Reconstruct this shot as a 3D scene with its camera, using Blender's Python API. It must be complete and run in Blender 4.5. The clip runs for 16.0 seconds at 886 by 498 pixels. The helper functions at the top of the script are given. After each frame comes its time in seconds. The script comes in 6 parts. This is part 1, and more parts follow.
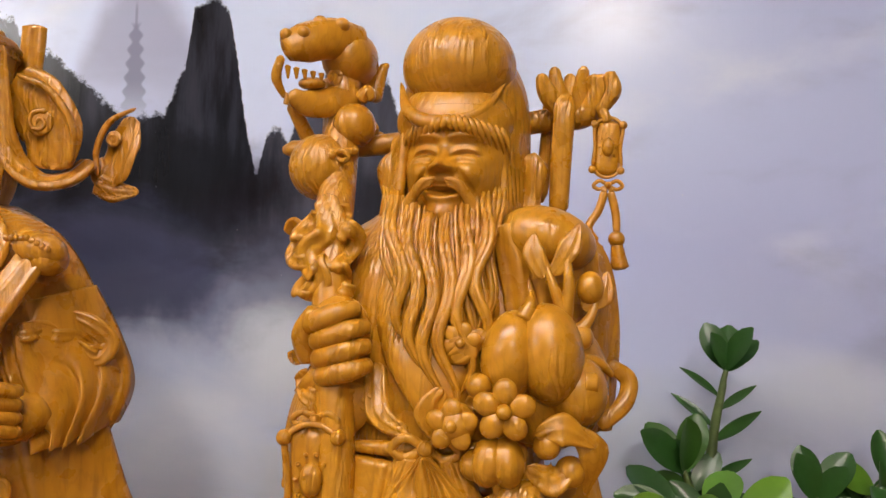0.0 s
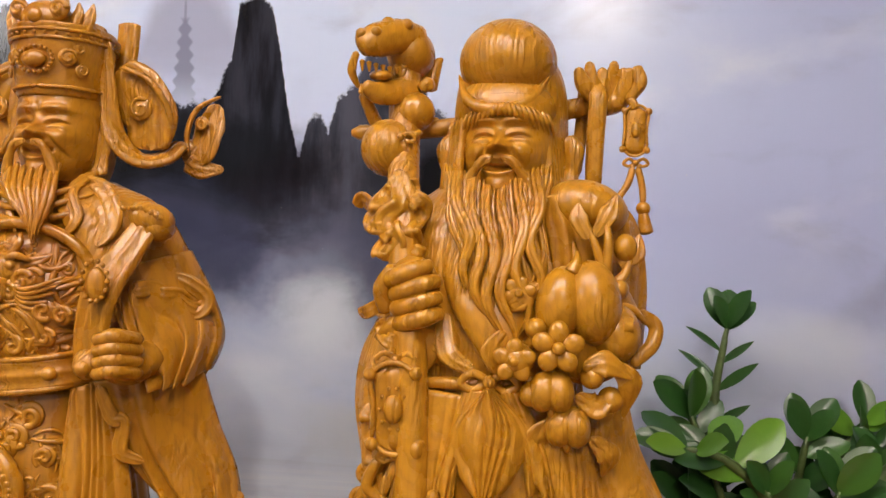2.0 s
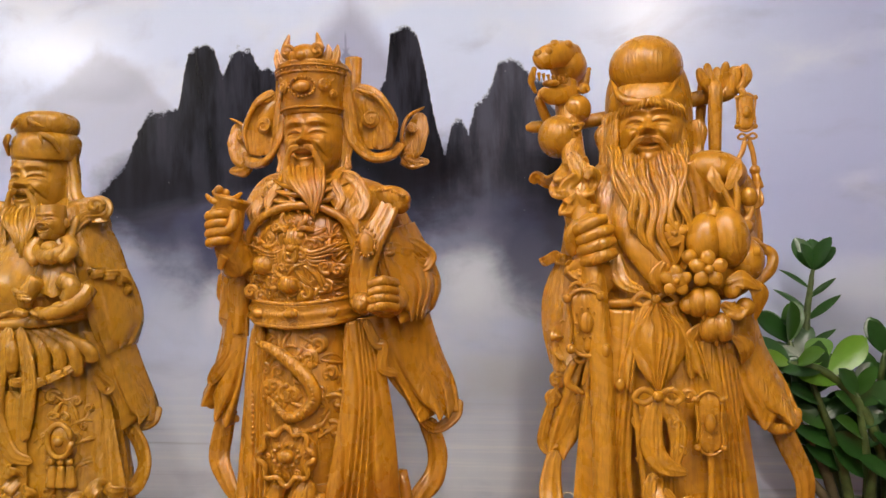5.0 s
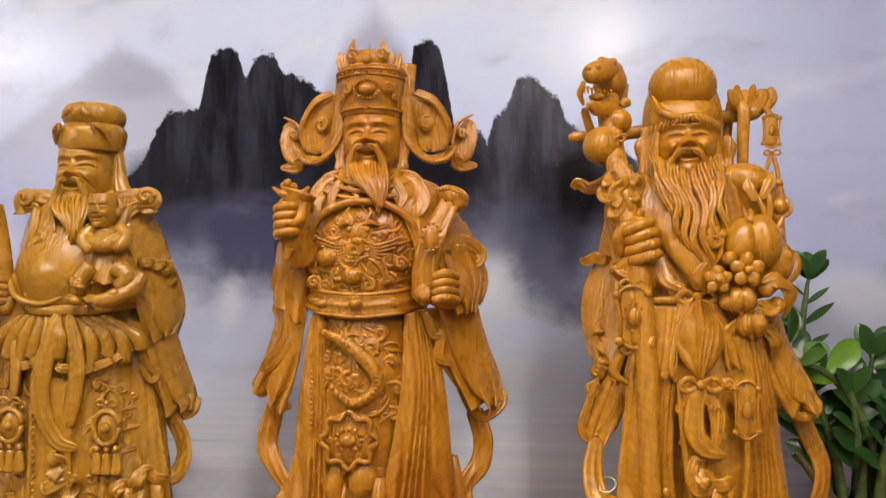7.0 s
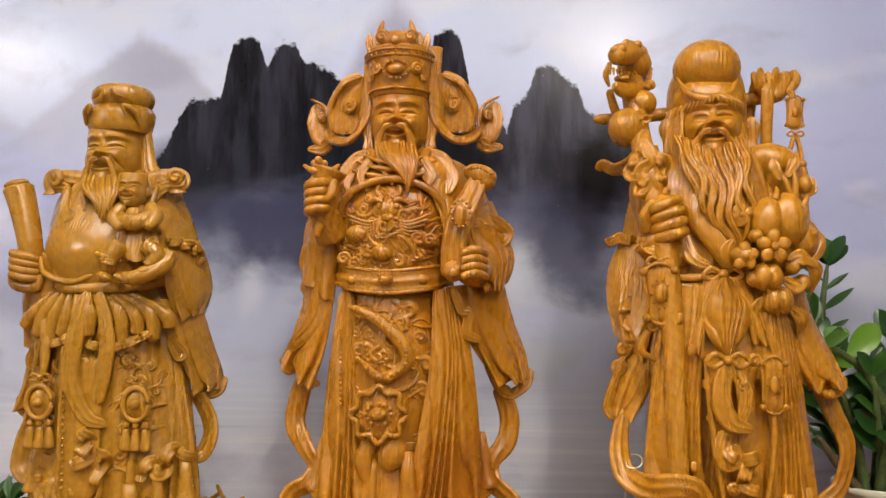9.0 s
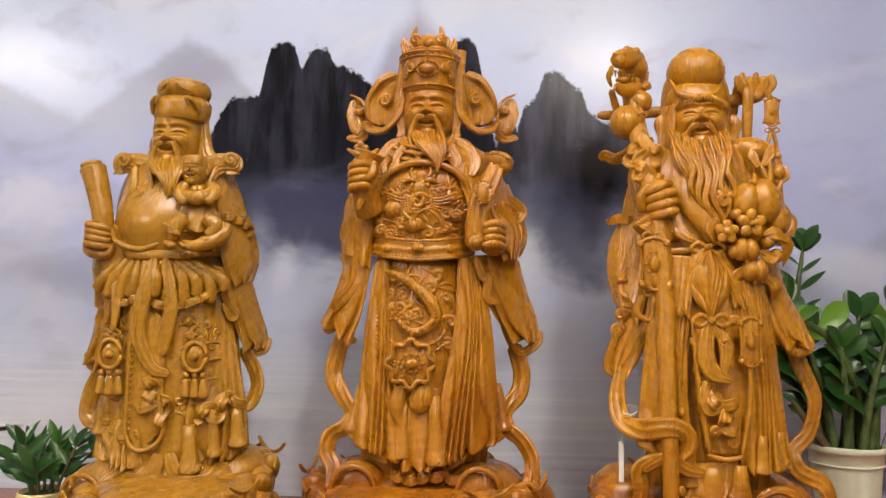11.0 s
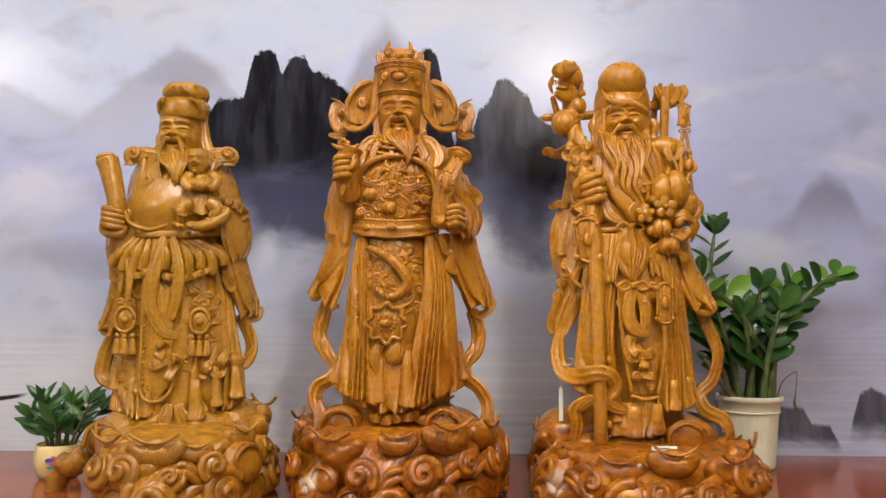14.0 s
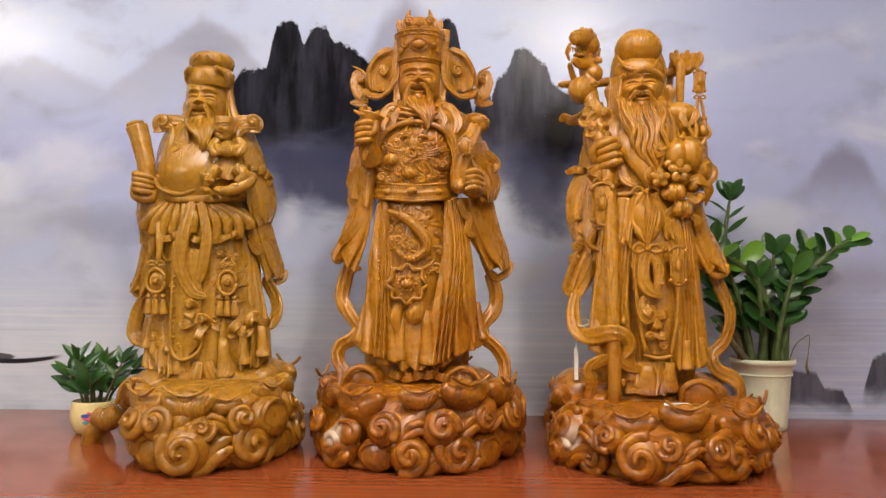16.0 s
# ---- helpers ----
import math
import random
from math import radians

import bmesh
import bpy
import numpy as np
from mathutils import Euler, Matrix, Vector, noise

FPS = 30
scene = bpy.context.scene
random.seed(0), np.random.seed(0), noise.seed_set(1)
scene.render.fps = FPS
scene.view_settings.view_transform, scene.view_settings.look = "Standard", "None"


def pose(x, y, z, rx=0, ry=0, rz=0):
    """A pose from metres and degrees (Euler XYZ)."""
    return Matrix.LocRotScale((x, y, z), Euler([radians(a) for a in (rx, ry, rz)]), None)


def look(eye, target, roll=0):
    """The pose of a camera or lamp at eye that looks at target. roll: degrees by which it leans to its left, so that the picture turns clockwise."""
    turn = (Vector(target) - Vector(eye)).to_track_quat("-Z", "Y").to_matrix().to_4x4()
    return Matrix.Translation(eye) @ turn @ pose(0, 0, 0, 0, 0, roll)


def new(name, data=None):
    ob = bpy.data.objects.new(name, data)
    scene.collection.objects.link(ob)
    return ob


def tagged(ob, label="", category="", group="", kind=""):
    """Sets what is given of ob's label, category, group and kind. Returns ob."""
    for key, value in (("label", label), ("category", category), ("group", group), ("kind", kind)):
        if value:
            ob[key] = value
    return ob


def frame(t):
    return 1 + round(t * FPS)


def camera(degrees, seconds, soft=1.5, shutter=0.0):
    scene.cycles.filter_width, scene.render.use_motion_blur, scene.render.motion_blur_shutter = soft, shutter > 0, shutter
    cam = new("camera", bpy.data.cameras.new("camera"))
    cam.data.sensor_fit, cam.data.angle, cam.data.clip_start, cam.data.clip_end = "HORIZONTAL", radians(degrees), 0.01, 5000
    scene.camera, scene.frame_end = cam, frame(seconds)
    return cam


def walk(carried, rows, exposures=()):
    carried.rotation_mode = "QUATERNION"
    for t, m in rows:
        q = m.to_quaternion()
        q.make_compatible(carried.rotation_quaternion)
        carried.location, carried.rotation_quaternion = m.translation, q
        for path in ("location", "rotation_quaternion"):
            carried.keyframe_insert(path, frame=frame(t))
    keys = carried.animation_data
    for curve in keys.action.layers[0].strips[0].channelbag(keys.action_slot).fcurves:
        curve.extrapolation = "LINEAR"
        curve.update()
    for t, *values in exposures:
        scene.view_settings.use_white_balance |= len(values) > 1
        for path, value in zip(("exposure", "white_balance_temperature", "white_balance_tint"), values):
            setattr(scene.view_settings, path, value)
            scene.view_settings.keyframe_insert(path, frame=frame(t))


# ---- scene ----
cam = camera(58.8, 16.0)
PATH = [
    (0, (0.117, 0.102, 1.421), (-0.171, 2.081, 1.453), 1.7),
    (0.5, (0.118, 0.121, 1.418), (-0.201, 2.095, 1.433), 1.4),
    (1, (0.111, 0.095, 1.407), (-0.21, 2.069, 1.393), 0.6),
    (1.5, (0.084, 0.039, 1.398), (-0.192, 2.02, 1.376), 0.7),
    (2, (0.062, -0.022, 1.397), (-0.176, 1.963, 1.401), 1.5),
    (2.5, (0.053, -0.075, 1.39), (-0.177, 1.912, 1.404), 2.0),
    (3, (0.047, -0.127, 1.382), (-0.206, 1.857, 1.4), 1.6),
    (3.5, (0.04, -0.2, 1.373), (-0.232, 1.781, 1.404), 1.0),
    (4, (0.028, -0.263, 1.355), (-0.274, 1.713, 1.39), -0.4),
    (4.5, (-0.01, -0.306, 1.341), (-0.334, 1.667, 1.376), -1.2),
    (5, (-0.083, -0.324, 1.335), (-0.401, 1.651, 1.363), -1.6),
    (5.2, (-0.118, -0.334, 1.33), (-0.411, 1.644, 1.362), -1.5),
    (7.5, (-0.267, -0.412, 1.286), (-0.387, 1.583, 1.367), -0.2),
    (8, (-0.278, -0.409, 1.266), (-0.393, 1.586, 1.345), -0.3),
    (8.5, (-0.277, -0.396, 1.263), (-0.408, 1.598, 1.325), -0.6),
    (9, (-0.293, -0.419, 1.257), (-0.427, 1.574, 1.359), 0.0),
    (9.2, (-0.284, -0.431, 1.254), (-0.441, 1.559, 1.373), 0.4),
    (11.3, (-0.332, -0.611, 1.177), (-0.445, 1.381, 1.318), 0.7),
    (11.5, (-0.33, -0.622, 1.179), (-0.438, 1.371, 1.305), 0.6),
    (12, (-0.34, -0.663, 1.164), (-0.407, 1.332, 1.285), 0.5),
    (12.5, (-0.341, -0.716, 1.149), (-0.365, 1.28, 1.266), 0.4),
    (13, (-0.341, -0.764, 1.139), (-0.335, 1.232, 1.267), 0.2),
    (13.5, (-0.344, -0.805, 1.129), (-0.331, 1.19, 1.274), 0.4),
    (14, (-0.349, -0.838, 1.12), (-0.346, 1.156, 1.265), 0.4),
    (14.5, (-0.356, -0.86, 1.122), (-0.348, 1.136, 1.245), 0.3),
    (15, (-0.364, -0.86, 1.116), (-0.361, 1.138, 1.22), 0.3),
    (15.5, (-0.362, -0.863, 1.113), (-0.384, 1.135, 1.203), 0.4),
    (16, (-0.35, -0.881, 1.088), (-0.393, 1.116, 1.177), 0.5),
]
walk(cam, [(t, look(eye, target, roll)) for t, eye, target, roll in PATH])

# ---- light ----
world = bpy.data.worlds.new("world")
scene.world = world
world.use_nodes = True
wn = world.node_tree.nodes
sky = wn.new("ShaderNodeTexSky")
sky.sky_type, sky.sun_disc = "NISHITA", False
sky.sun_elevation, sky.sun_rotation = radians(40), radians(150)
world.node_tree.links.new(sky.outputs[0], wn["Background"].inputs[0])
wn["Background"].inputs[1].default_value = 0.05


def area_lamp(name, eye, target, sx, sy, watts, colour):
    data = bpy.data.lights.new(name, "AREA")
    data.shape, data.size, data.size_y, data.energy, data.color = "RECTANGLE", sx, sy, watts, colour
    ob = new(name, data)
    ob.matrix_basis = look(eye, target)
    return ob


# ceiling panels over the shop floor, plus two added lamps: long top light, front fill
area_lamp("panel_light", (0.42, -2.15, 2.80), (0.42, -2.15, 0.0), 0.22, 0.22, 62, (1.0, 0.87, 0.72))
area_lamp("panel_light", (-3.5, -2.15, 2.80), (-3.5, -2.15, 0.0), 0.70, 0.70, 76, (1.0, 0.98, 0.97))
# added panel, kept out of the mural's reflections, for light from above
area_lamp("panel_light", (-0.55, -0.35, 2.80), (-0.55, -0.35, 0.0), 2.4, 0.30, 13, (0.97, 0.98, 1.0))
# weak fill lamp added before the south wall; no window is known there
area_lamp("front_fill_light", (1.6, -3.9, 1.6), (0.0, 0.9, 1.1), 3.0, 2.0, 6, (0.90, 0.95, 1.0))

# ---- materials ----
class Nodes:
    """Short hand for a node material."""

    def __init__(self, name, **values):
        self.mat = bpy.data.materials.new(name)
        self.mat.use_nodes = True
        self.tree = self.mat.node_tree
        self.bsdf = self.tree.nodes["Principled BSDF"]
        for key, value in values.items():
            self.put(self.bsdf.inputs[key.replace("_", " ")], value)

    def put(self, socket, value):
        if isinstance(value, bpy.types.NodeSocket):
            self.tree.links.new(value, socket)
        else:
            socket.default_value = value

    def math(self, op, a, b=0.0, clamp=False):
        n = self.tree.nodes.new("ShaderNodeMath")
        n.operation, n.use_clamp = op, clamp
        self.put(n.inputs[0], a)
        self.put(n.inputs[1], b)
        return n.outputs[0]

    def span(self, value, a, b, c=0.0, d=1.0, smooth=True):
        n = self.tree.nodes.new("ShaderNodeMapRange")
        n.interpolation_type = "SMOOTHSTEP" if smooth else "LINEAR"
        for k, v in enumerate((value, a, b, c, d)):
            self.put(n.inputs[k], v)
        return n.outputs[0]

    def mix(self, fac, a, b, blend="MIX"):
        n = self.tree.nodes.new("ShaderNodeMix")
        n.data_type, n.blend_type = "RGBA", blend
        self.put(n.inputs[0], fac)
        self.put(n.inputs[6], a)
        self.put(n.inputs[7], b)
        return n.outputs[2]

    def coords(self, scale=(1, 1, 1), turn=(0, 0, 0), kind="Object", place=(0, 0, 0)):
        c = self.tree.nodes.new("ShaderNodeTexCoord")
        m = self.tree.nodes.new("ShaderNodeMapping")
        self.put(m.inputs[0], c.outputs[kind])
        m.inputs[1].default_value = place
        m.inputs[2].default_value = [radians(a) for a in turn]
        m.inputs[3].default_value = scale
        return m.outputs[0]

    def noise(self, vector, scale, detail=4.0, rough=0.55, warp=0.0):
        n = self.tree.nodes.new("ShaderNodeTexNoise")
        self.put(n.inputs["Vector"], vector)
        for key, value in (("Scale", scale), ("Detail", detail), ("Roughness", rough), ("Distortion", warp)):
            n.inputs[key].default_value = value
        return n.outputs[0]

    def ramp(self, fac, *stops):
        n = self.tree.nodes.new("ShaderNodeValToRGB")
        self.put(n.inputs[0], fac)
        e = n.color_ramp.elements
        while len(e) < len(stops):
            e.new(0.5)
        for k, (at, colour) in enumerate(stops):
            e[k].position = at
            e[k].color = (*colour, 1) if not isinstance(colour, (int, float)) else (colour, colour, colour, 1)
        return n.outputs[0]

    def bump(self, height, strength, distance):
        n = self.tree.nodes.new("ShaderNodeBump")
        n.inputs["Strength"].default_value, n.inputs["Distance"].default_value = strength, distance
        self.put(n.inputs["Height"], height)
        self.put(self.bsdf.inputs["Normal"], n.outputs[0])

    def wave(self, vector, scale, warp, detail=2.0, dscale=1.0, kind="BANDS", direction="X"):
        n = self.tree.nodes.new("ShaderNodeTexWave")
        n.wave_type = kind
        if kind == "BANDS":
            n.bands_direction = direction
        else:
            n.rings_direction = direction
        self.put(n.inputs["Vector"], vector)
        for key, value in (("Scale", scale), ("Distortion", warp), ("Detail", detail), ("Detail Scale", dscale)):
            n.inputs[key].default_value = value
        return n.outputs[1]


def plain(name, colour, rough=0.5, metal=0.0, mottle=0.06, scale=40.0, relief=0.0):
    m = Nodes(name, Roughness=rough, Metallic=metal)
    n = m.noise(m.coords(), scale)
    dark = [c * (1 - mottle * 2) for c in colour]
    lite = [min(1, c * (1 + mottle * 2)) for c in colour]
    m.put(m.bsdf.inputs["Base Color"], m.ramp(n, (0.3, dark), (0.7, lite)))
    if relief:
        m.bump(m.noise(m.coords(), scale * 4), 0.3, relief)
    return m.mat


def carved_wood(name, light, mid, dark, seed, red=0.3, foot=(0.1, 0.16), foot_red=0.0, pale=(), heart=(0, 0, 0)):
    """Polished golden wood: long figure, growth rings, fine pores, and redder heartwood in patches and towards the foot."""
    m = Nodes(name, Roughness=0.3)
    m.put(m.bsdf.inputs["Specular IOR Level"], 0.5)
    place = (seed * 3.1, seed * 1.7, seed * 0.6)
    figure = m.wave(m.coords((1, 0.35, 0.6), (4, 0, 6), place=heart), 34.0, 11.0, 3.0, 0.35, "RINGS", "Y")
    fine = m.noise(m.coords((140, 140, 9), (3, 4, 0), place=place), 1.0, 4.0, 0.6)
    broad = m.noise(m.coords((3, 3, 1.5), place=place), 2.2, 3.0, 0.5, 0.6)
    c = m.mix(m.span(figure, 0.0, 1.0, 0.38, 0.62), (*mid, 1), (*light, 1))
    vein = m.wave(m.coords((14, 14, 3.0), (5, 66, 35), place=place), 7.0, 5.0, 3.0, 1.4, "RINGS", "Y")
    c = m.mix(m.span(vein, 0.8, 1.0, 0.0, 0.12), c, (*dark, 1))
    c = m.mix(m.span(fine, 0.5, 0.72, 0.0, 0.35), c, (*dark, 1))
    patch = m.span(broad, 0.5, 0.68, 0.0, red)
    z = m.tree.nodes.new("ShaderNodeSeparateXYZ")
    m.put(z.inputs[0], m.coords())
    low = m.span(m.math("ADD", z.outputs[2], m.math("MULTIPLY", m.math("SUBTRACT", broad, 0.5), 0.12)), foot[0], foot[1], foot_red, 0.0)
    c = m.mix(m.math("MAXIMUM", patch, low), c, (*[a * b for a, b in zip(mid, (0.8, 0.55, 0.42))], 1))
    # streaky heartwood of the foot: dark and honey bands
    knot = m.noise(m.coords((1, 1, 2.0), place=place), 16.0, 4.0, 0.6, 1.5)
    c = m.mix(m.math("MULTIPLY", low, m.span(knot, 0.46, 0.64, 0.0, 0.75)), c, (*[a * b for a, b in zip(dark, (0.8, 0.8, 0.9))], 1))
    c = m.mix(m.math("MULTIPLY", low, m.span(knot, 0.44, 0.30, 0.0, 0.8)), c, (*light, 1))
    # pale sapwood left in the foot
    for px, py, pz, pr in pale:
        gap = m.tree.nodes.new("ShaderNodeVectorMath")
        gap.operation = "DISTANCE"
        m.put(gap.inputs[0], m.coords())
        gap.inputs[1].default_value = (px, py, pz)
        c = m.mix(m.span(m.math("ADD", gap.outputs["Value"], m.math("MULTIPLY", m.math("SUBTRACT", broad, 0.5), 0.03)), pr, pr * 0.7, 0.0, 0.85), c, (0.62, 0.50, 0.36, 1))
    m.put(m.bsdf.inputs["Base Color"], c)
    m.put(m.bsdf.inputs["Roughness"], m.span(m.noise(m.coords(), 30.0), 0.3, 0.7, 0.22, 0.36))
    m.put(m.bsdf.inputs["Coat Weight"], 0.04)
    m.put(m.bsdf.inputs["Coat Roughness"], 0.25)
    # chisel strokes that run with the cloth, and soft tool facets
    stroke = m.wave(m.coords((1, 1, 0.22), (0, 0, 35)), 62.0, 9.0, 3.0, 1.5, "BANDS", "X")
    where = m.span(m.noise(m.coords((1, 1, 0.6), place=place), 11.0, 2.0), 0.45, 0.6)
    cut = m.math("MULTIPLY", m.math("MULTIPLY", stroke, where), 0.75)
    m.bump(m.math("ADD", cut, m.math("ADD", m.math("MULTIPLY", fine, 0.4), m.math("MULTIPLY", m.noise(m.coords((1, 1, 0.5)), 55.0, 2.0), 0.9))), 0.55, 0.0017)
    return m.mat


WOOD_CENTRE = carved_wood("golden_wood_centre", (0.52, 0.232, 0.014), (0.36, 0.138, 0.006), (0.12, 0.036, 0.003), 1, 0.55, (0.12, 0.2), 0.8, ((-0.135, -0.17, 0.065, 0.034),), (0.02, 0, -0.30))
WOOD_EAST = carved_wood("golden_wood_east", (0.55, 0.255, 0.015), (0.38, 0.152, 0.007), (0.13, 0.040, 0.003), 2, 0.35, (0.12, 0.18), 0.8, ((-0.16, -0.17, 0.06, 0.034),), (0, 0, -0.575))
WOOD_WEST = carved_wood("golden_wood_west", (0.49, 0.248, 0.020), (0.33, 0.150, 0.009), (0.12, 0.045, 0.005), 3, 0.3, (0.1, 0.17), 0.45, ((-0.13, -0.24, 0.02, 0.025),), (0.03, 0, -0.4))


def red_table():
    m = Nodes("red_varnished_wood", Roughness=0.22)
    m.put(m.bsdf.inputs["Specular IOR Level"], 0.4)
    v = m.coords((1.2, 14, 14))
    g = m.wave(v, 0.9, 5.0, 3.0, 1.0, "BANDS", "Y")
    f = m.noise(m.coords((6, 160, 160)), 1.0, 4.0)
    c = m.mix(g, (0.26, 0.058, 0.017, 1), (0.29, 0.069, 0.020, 1))
    c = m.mix(m.span(f, 0.5, 0.75, 0, 0.15), c, (0.12, 0.026, 0.009, 1))
    m.put(m.bsdf.inputs["Base Color"], c)
    m.put(m.bsdf.inputs["Roughness"], m.span(m.noise(m.coords(), 9.0), 0.35, 0.7, 0.12, 0.2))
    m.put(m.bsdf.inputs["Coat Weight"], 0.0)
    m.bump(f, 0.03, 0.0006)
    return m.mat


TABLE_WOOD = red_table()
# plaster and tile of the unseen room, set dark to cut bounced light
PLASTER = plain("painted_plaster", (0.28, 0.26, 0.25), 0.7, 0, 0.03, 12, 0.0006)
FLOOR_TILE = plain("floor_tile", (0.16, 0.13, 0.11), 0.25, 0, 0.05, 5)
CEILING_WHITE = plain("ceiling_white", (0.6, 0.6, 0.6), 0.8, 0, 0.02, 8)
POT_WHITE = plain("cream_plastic", (0.80, 0.82, 0.62), 0.38, 0, 0.04, 30)
POT_YELLOW = plain("yellow_glazed_ceramic", (0.74, 0.60, 0.27), 0.2, 0, 0.03, 25)
SOIL = plain("soil", (0.035, 0.024, 0.016), 0.95, 0, 0.4, 90, 0.004)
PAPER = plain("paper_tag", (0.78, 0.76, 0.68), 0.7, 0, 0.02, 30)
STRING = plain("string", (0.72, 0.66, 0.48), 0.8, 0, 0.05, 200)
METAL_WHITE = plain("white_lamp_metal", (0.75, 0.75, 0.74), 0.35, 0.0, 0.02, 20)
INK = plain("ink", (0.03, 0.03, 0.04), 0.6)


def lamp_glow(colour):
    m = Nodes("lamp_glass", Roughness=0.3)
    m.put(m.bsdf.inputs["Base Color"], (0.9, 0.88, 0.85, 1))
    m.put(m.bsdf.inputs["Emission Color"], (*colour, 1))
    m.put(m.bsdf.inputs["Emission Strength"], 20.0)
    return m.mat


LAMP_GLOW = lamp_glow((1.0, 0.88, 0.78))


def leaf(name, low, high, vein):
    m = Nodes(name, Roughness=0.28)
    n = m.noise(m.coords(), 60.0, 3.0)
    info = m.tree.nodes.new("ShaderNodeObjectInfo")
    c = m.mix(n, (*low, 1), (*high, 1))
    c = m.mix(m.span(info.outputs["Random"], 0.72, 1.0, 0.0, 0.5), c, (*vein, 1))
    m.put(m.bsdf.inputs["Base Color"], c)
    m.put(m.bsdf.inputs["Subsurface Weight"], 0.0)
    m.put(m.bsdf.inputs["Transmission Weight"], 0.0)
    m.bump(m.noise(m.coords((1, 1, 1)), 220.0, 2.0), 0.15, 0.001)
    return m.mat


LEAF_DARK = leaf("dark_green_leaf", (0.018, 0.060, 0.012), (0.032, 0.105, 0.020), (0.075, 0.19, 0.022))
LEAF_LIGHT = leaf("fresh_green_leaf", (0.085, 0.22, 0.020), (0.14, 0.30, 0.03), (0.20, 0.33, 0.03))
STALK = plain("green_stalk", (0.085, 0.125, 0.035), 0.4, 0, 0.2, 50)
STALK_BROWN = plain("brown_stalk", (0.11, 0.085, 0.04), 0.6, 0, 0.2, 60)

# ---- helpers for meshes ----
def mesh_of(name, verts, faces, smooth=True):
    me = bpy.data.meshes.new(name)
    me.from_pydata(verts, [], faces)
    me.update()
    if smooth:
        me.polygons.foreach_set("use_smooth", [True] * len(me.polygons))
    return me


def part(name, bm, material, parent=None, label="", smooth=False):
    """Link a bmesh as one mesh object."""
    me = bpy.data.meshes.new(name)
    bm.to_mesh(me)
    bm.free()
    if smooth:
        me.polygons.foreach_set("use_smooth", [True] * len(me.polygons))
    me.materials.append(material)
    ob = new(name, me)
    if parent is not None:
        ob.parent = parent
    if label:
        tagged(ob, label)
    return ob


def box_bm(x0, x1, y0, y1, z0, z1, bevel=0.0):
    bm = bmesh.new()
    bmesh.ops.create_cube(bm, size=1)
    for v in bm.verts:
        v.co = Vector(((x0 + x1) / 2 + v.co.x * (x1 - x0), (y0 + y1) / 2 + v.co.y * (y1 - y0), (z0 + z1) / 2 + v.co.z * (z1 - z0)))
    if bevel:
        bmesh.ops.bevel(bm, geom=bm.edges[:], offset=bevel, segments=3, profile=0.5, affect="EDGES")
    return bm


def lathe_bm(profile, steps=48, wobble=None):
    """Turn (radius, z) pairs round the z axis."""
    bm = bmesh.new()
    rings = []
    for r, z in profile:
        ring = []
        for k in range(steps):
            a = 2 * math.pi * k / steps
            q = r * (wobble(a, z) if wobble else 1)
            ring.append(bm.verts.new((q * math.cos(a), q * math.sin(a), z)))
        rings.append(ring)
    for a, b in zip(rings, rings[1:]):
        for k in range(steps):
            bm.faces.new((a[k], a[(k + 1) % steps], b[(k + 1) % steps], b[k]))
    bm.faces.new(rings[0][::-1])
    bm.faces.new(rings[-1])
    return bm


# ---- the room ----
WALL_Y = 1.186
TABLE_Z = 0.75


def structure(name, bm, material, label, category):
    return tagged(part(name, bm, material), label, category, kind="structure")


# floor, ceiling and outer walls are unseen, added to close the room
structure("floor", box_bm(-5, 4.2, -4.2, 1.4, -0.1, 0.0), FLOOR_TILE, "dark polished tile floor, added out of view", "floor")
structure("ceiling", box_bm(-5, 4.2, -4.2, 1.4, 2.85, 2.95), CEILING_WHITE, "plain white painted ceiling", "ceiling")
structure("wall_north", box_bm(-5, 4.2, 1.196, 1.4, 0.0, 2.85), PLASTER, "plain plastered wall behind the mural sheet", "wall")
structure("wall_east", box_bm(4.2, 4.4, -4.2, 1.4, 0.0, 2.85), PLASTER, "plain dark plastered side wall, added out of view", "wall")
structure("wall_west", box_bm(-5.2, -5, -4.2, 1.4, 0.0, 2.85), PLASTER, "plain dark plastered side wall, added out of view", "wall")
# unseen wall, added behind the camera with gaps that let in sky light
south = structure("wall_south", box_bm(-5, 4.2, -4.2, -4.0, 0.0, 0.4), PLASTER, "plastered wall with openings, added behind the view", "wall")
for x0, x1, z0, z1 in ((-5, 4.2, 2.7, 2.85), (-5, -3.6, 0.4, 2.7), (-1.2, 1.0, 0.4, 2.7), (3.6, 4.2, 0.4, 2.7)):
    part("wall_panel", box_bm(x0, x1, -4.2, -4.0, z0, z1), PLASTER, south)


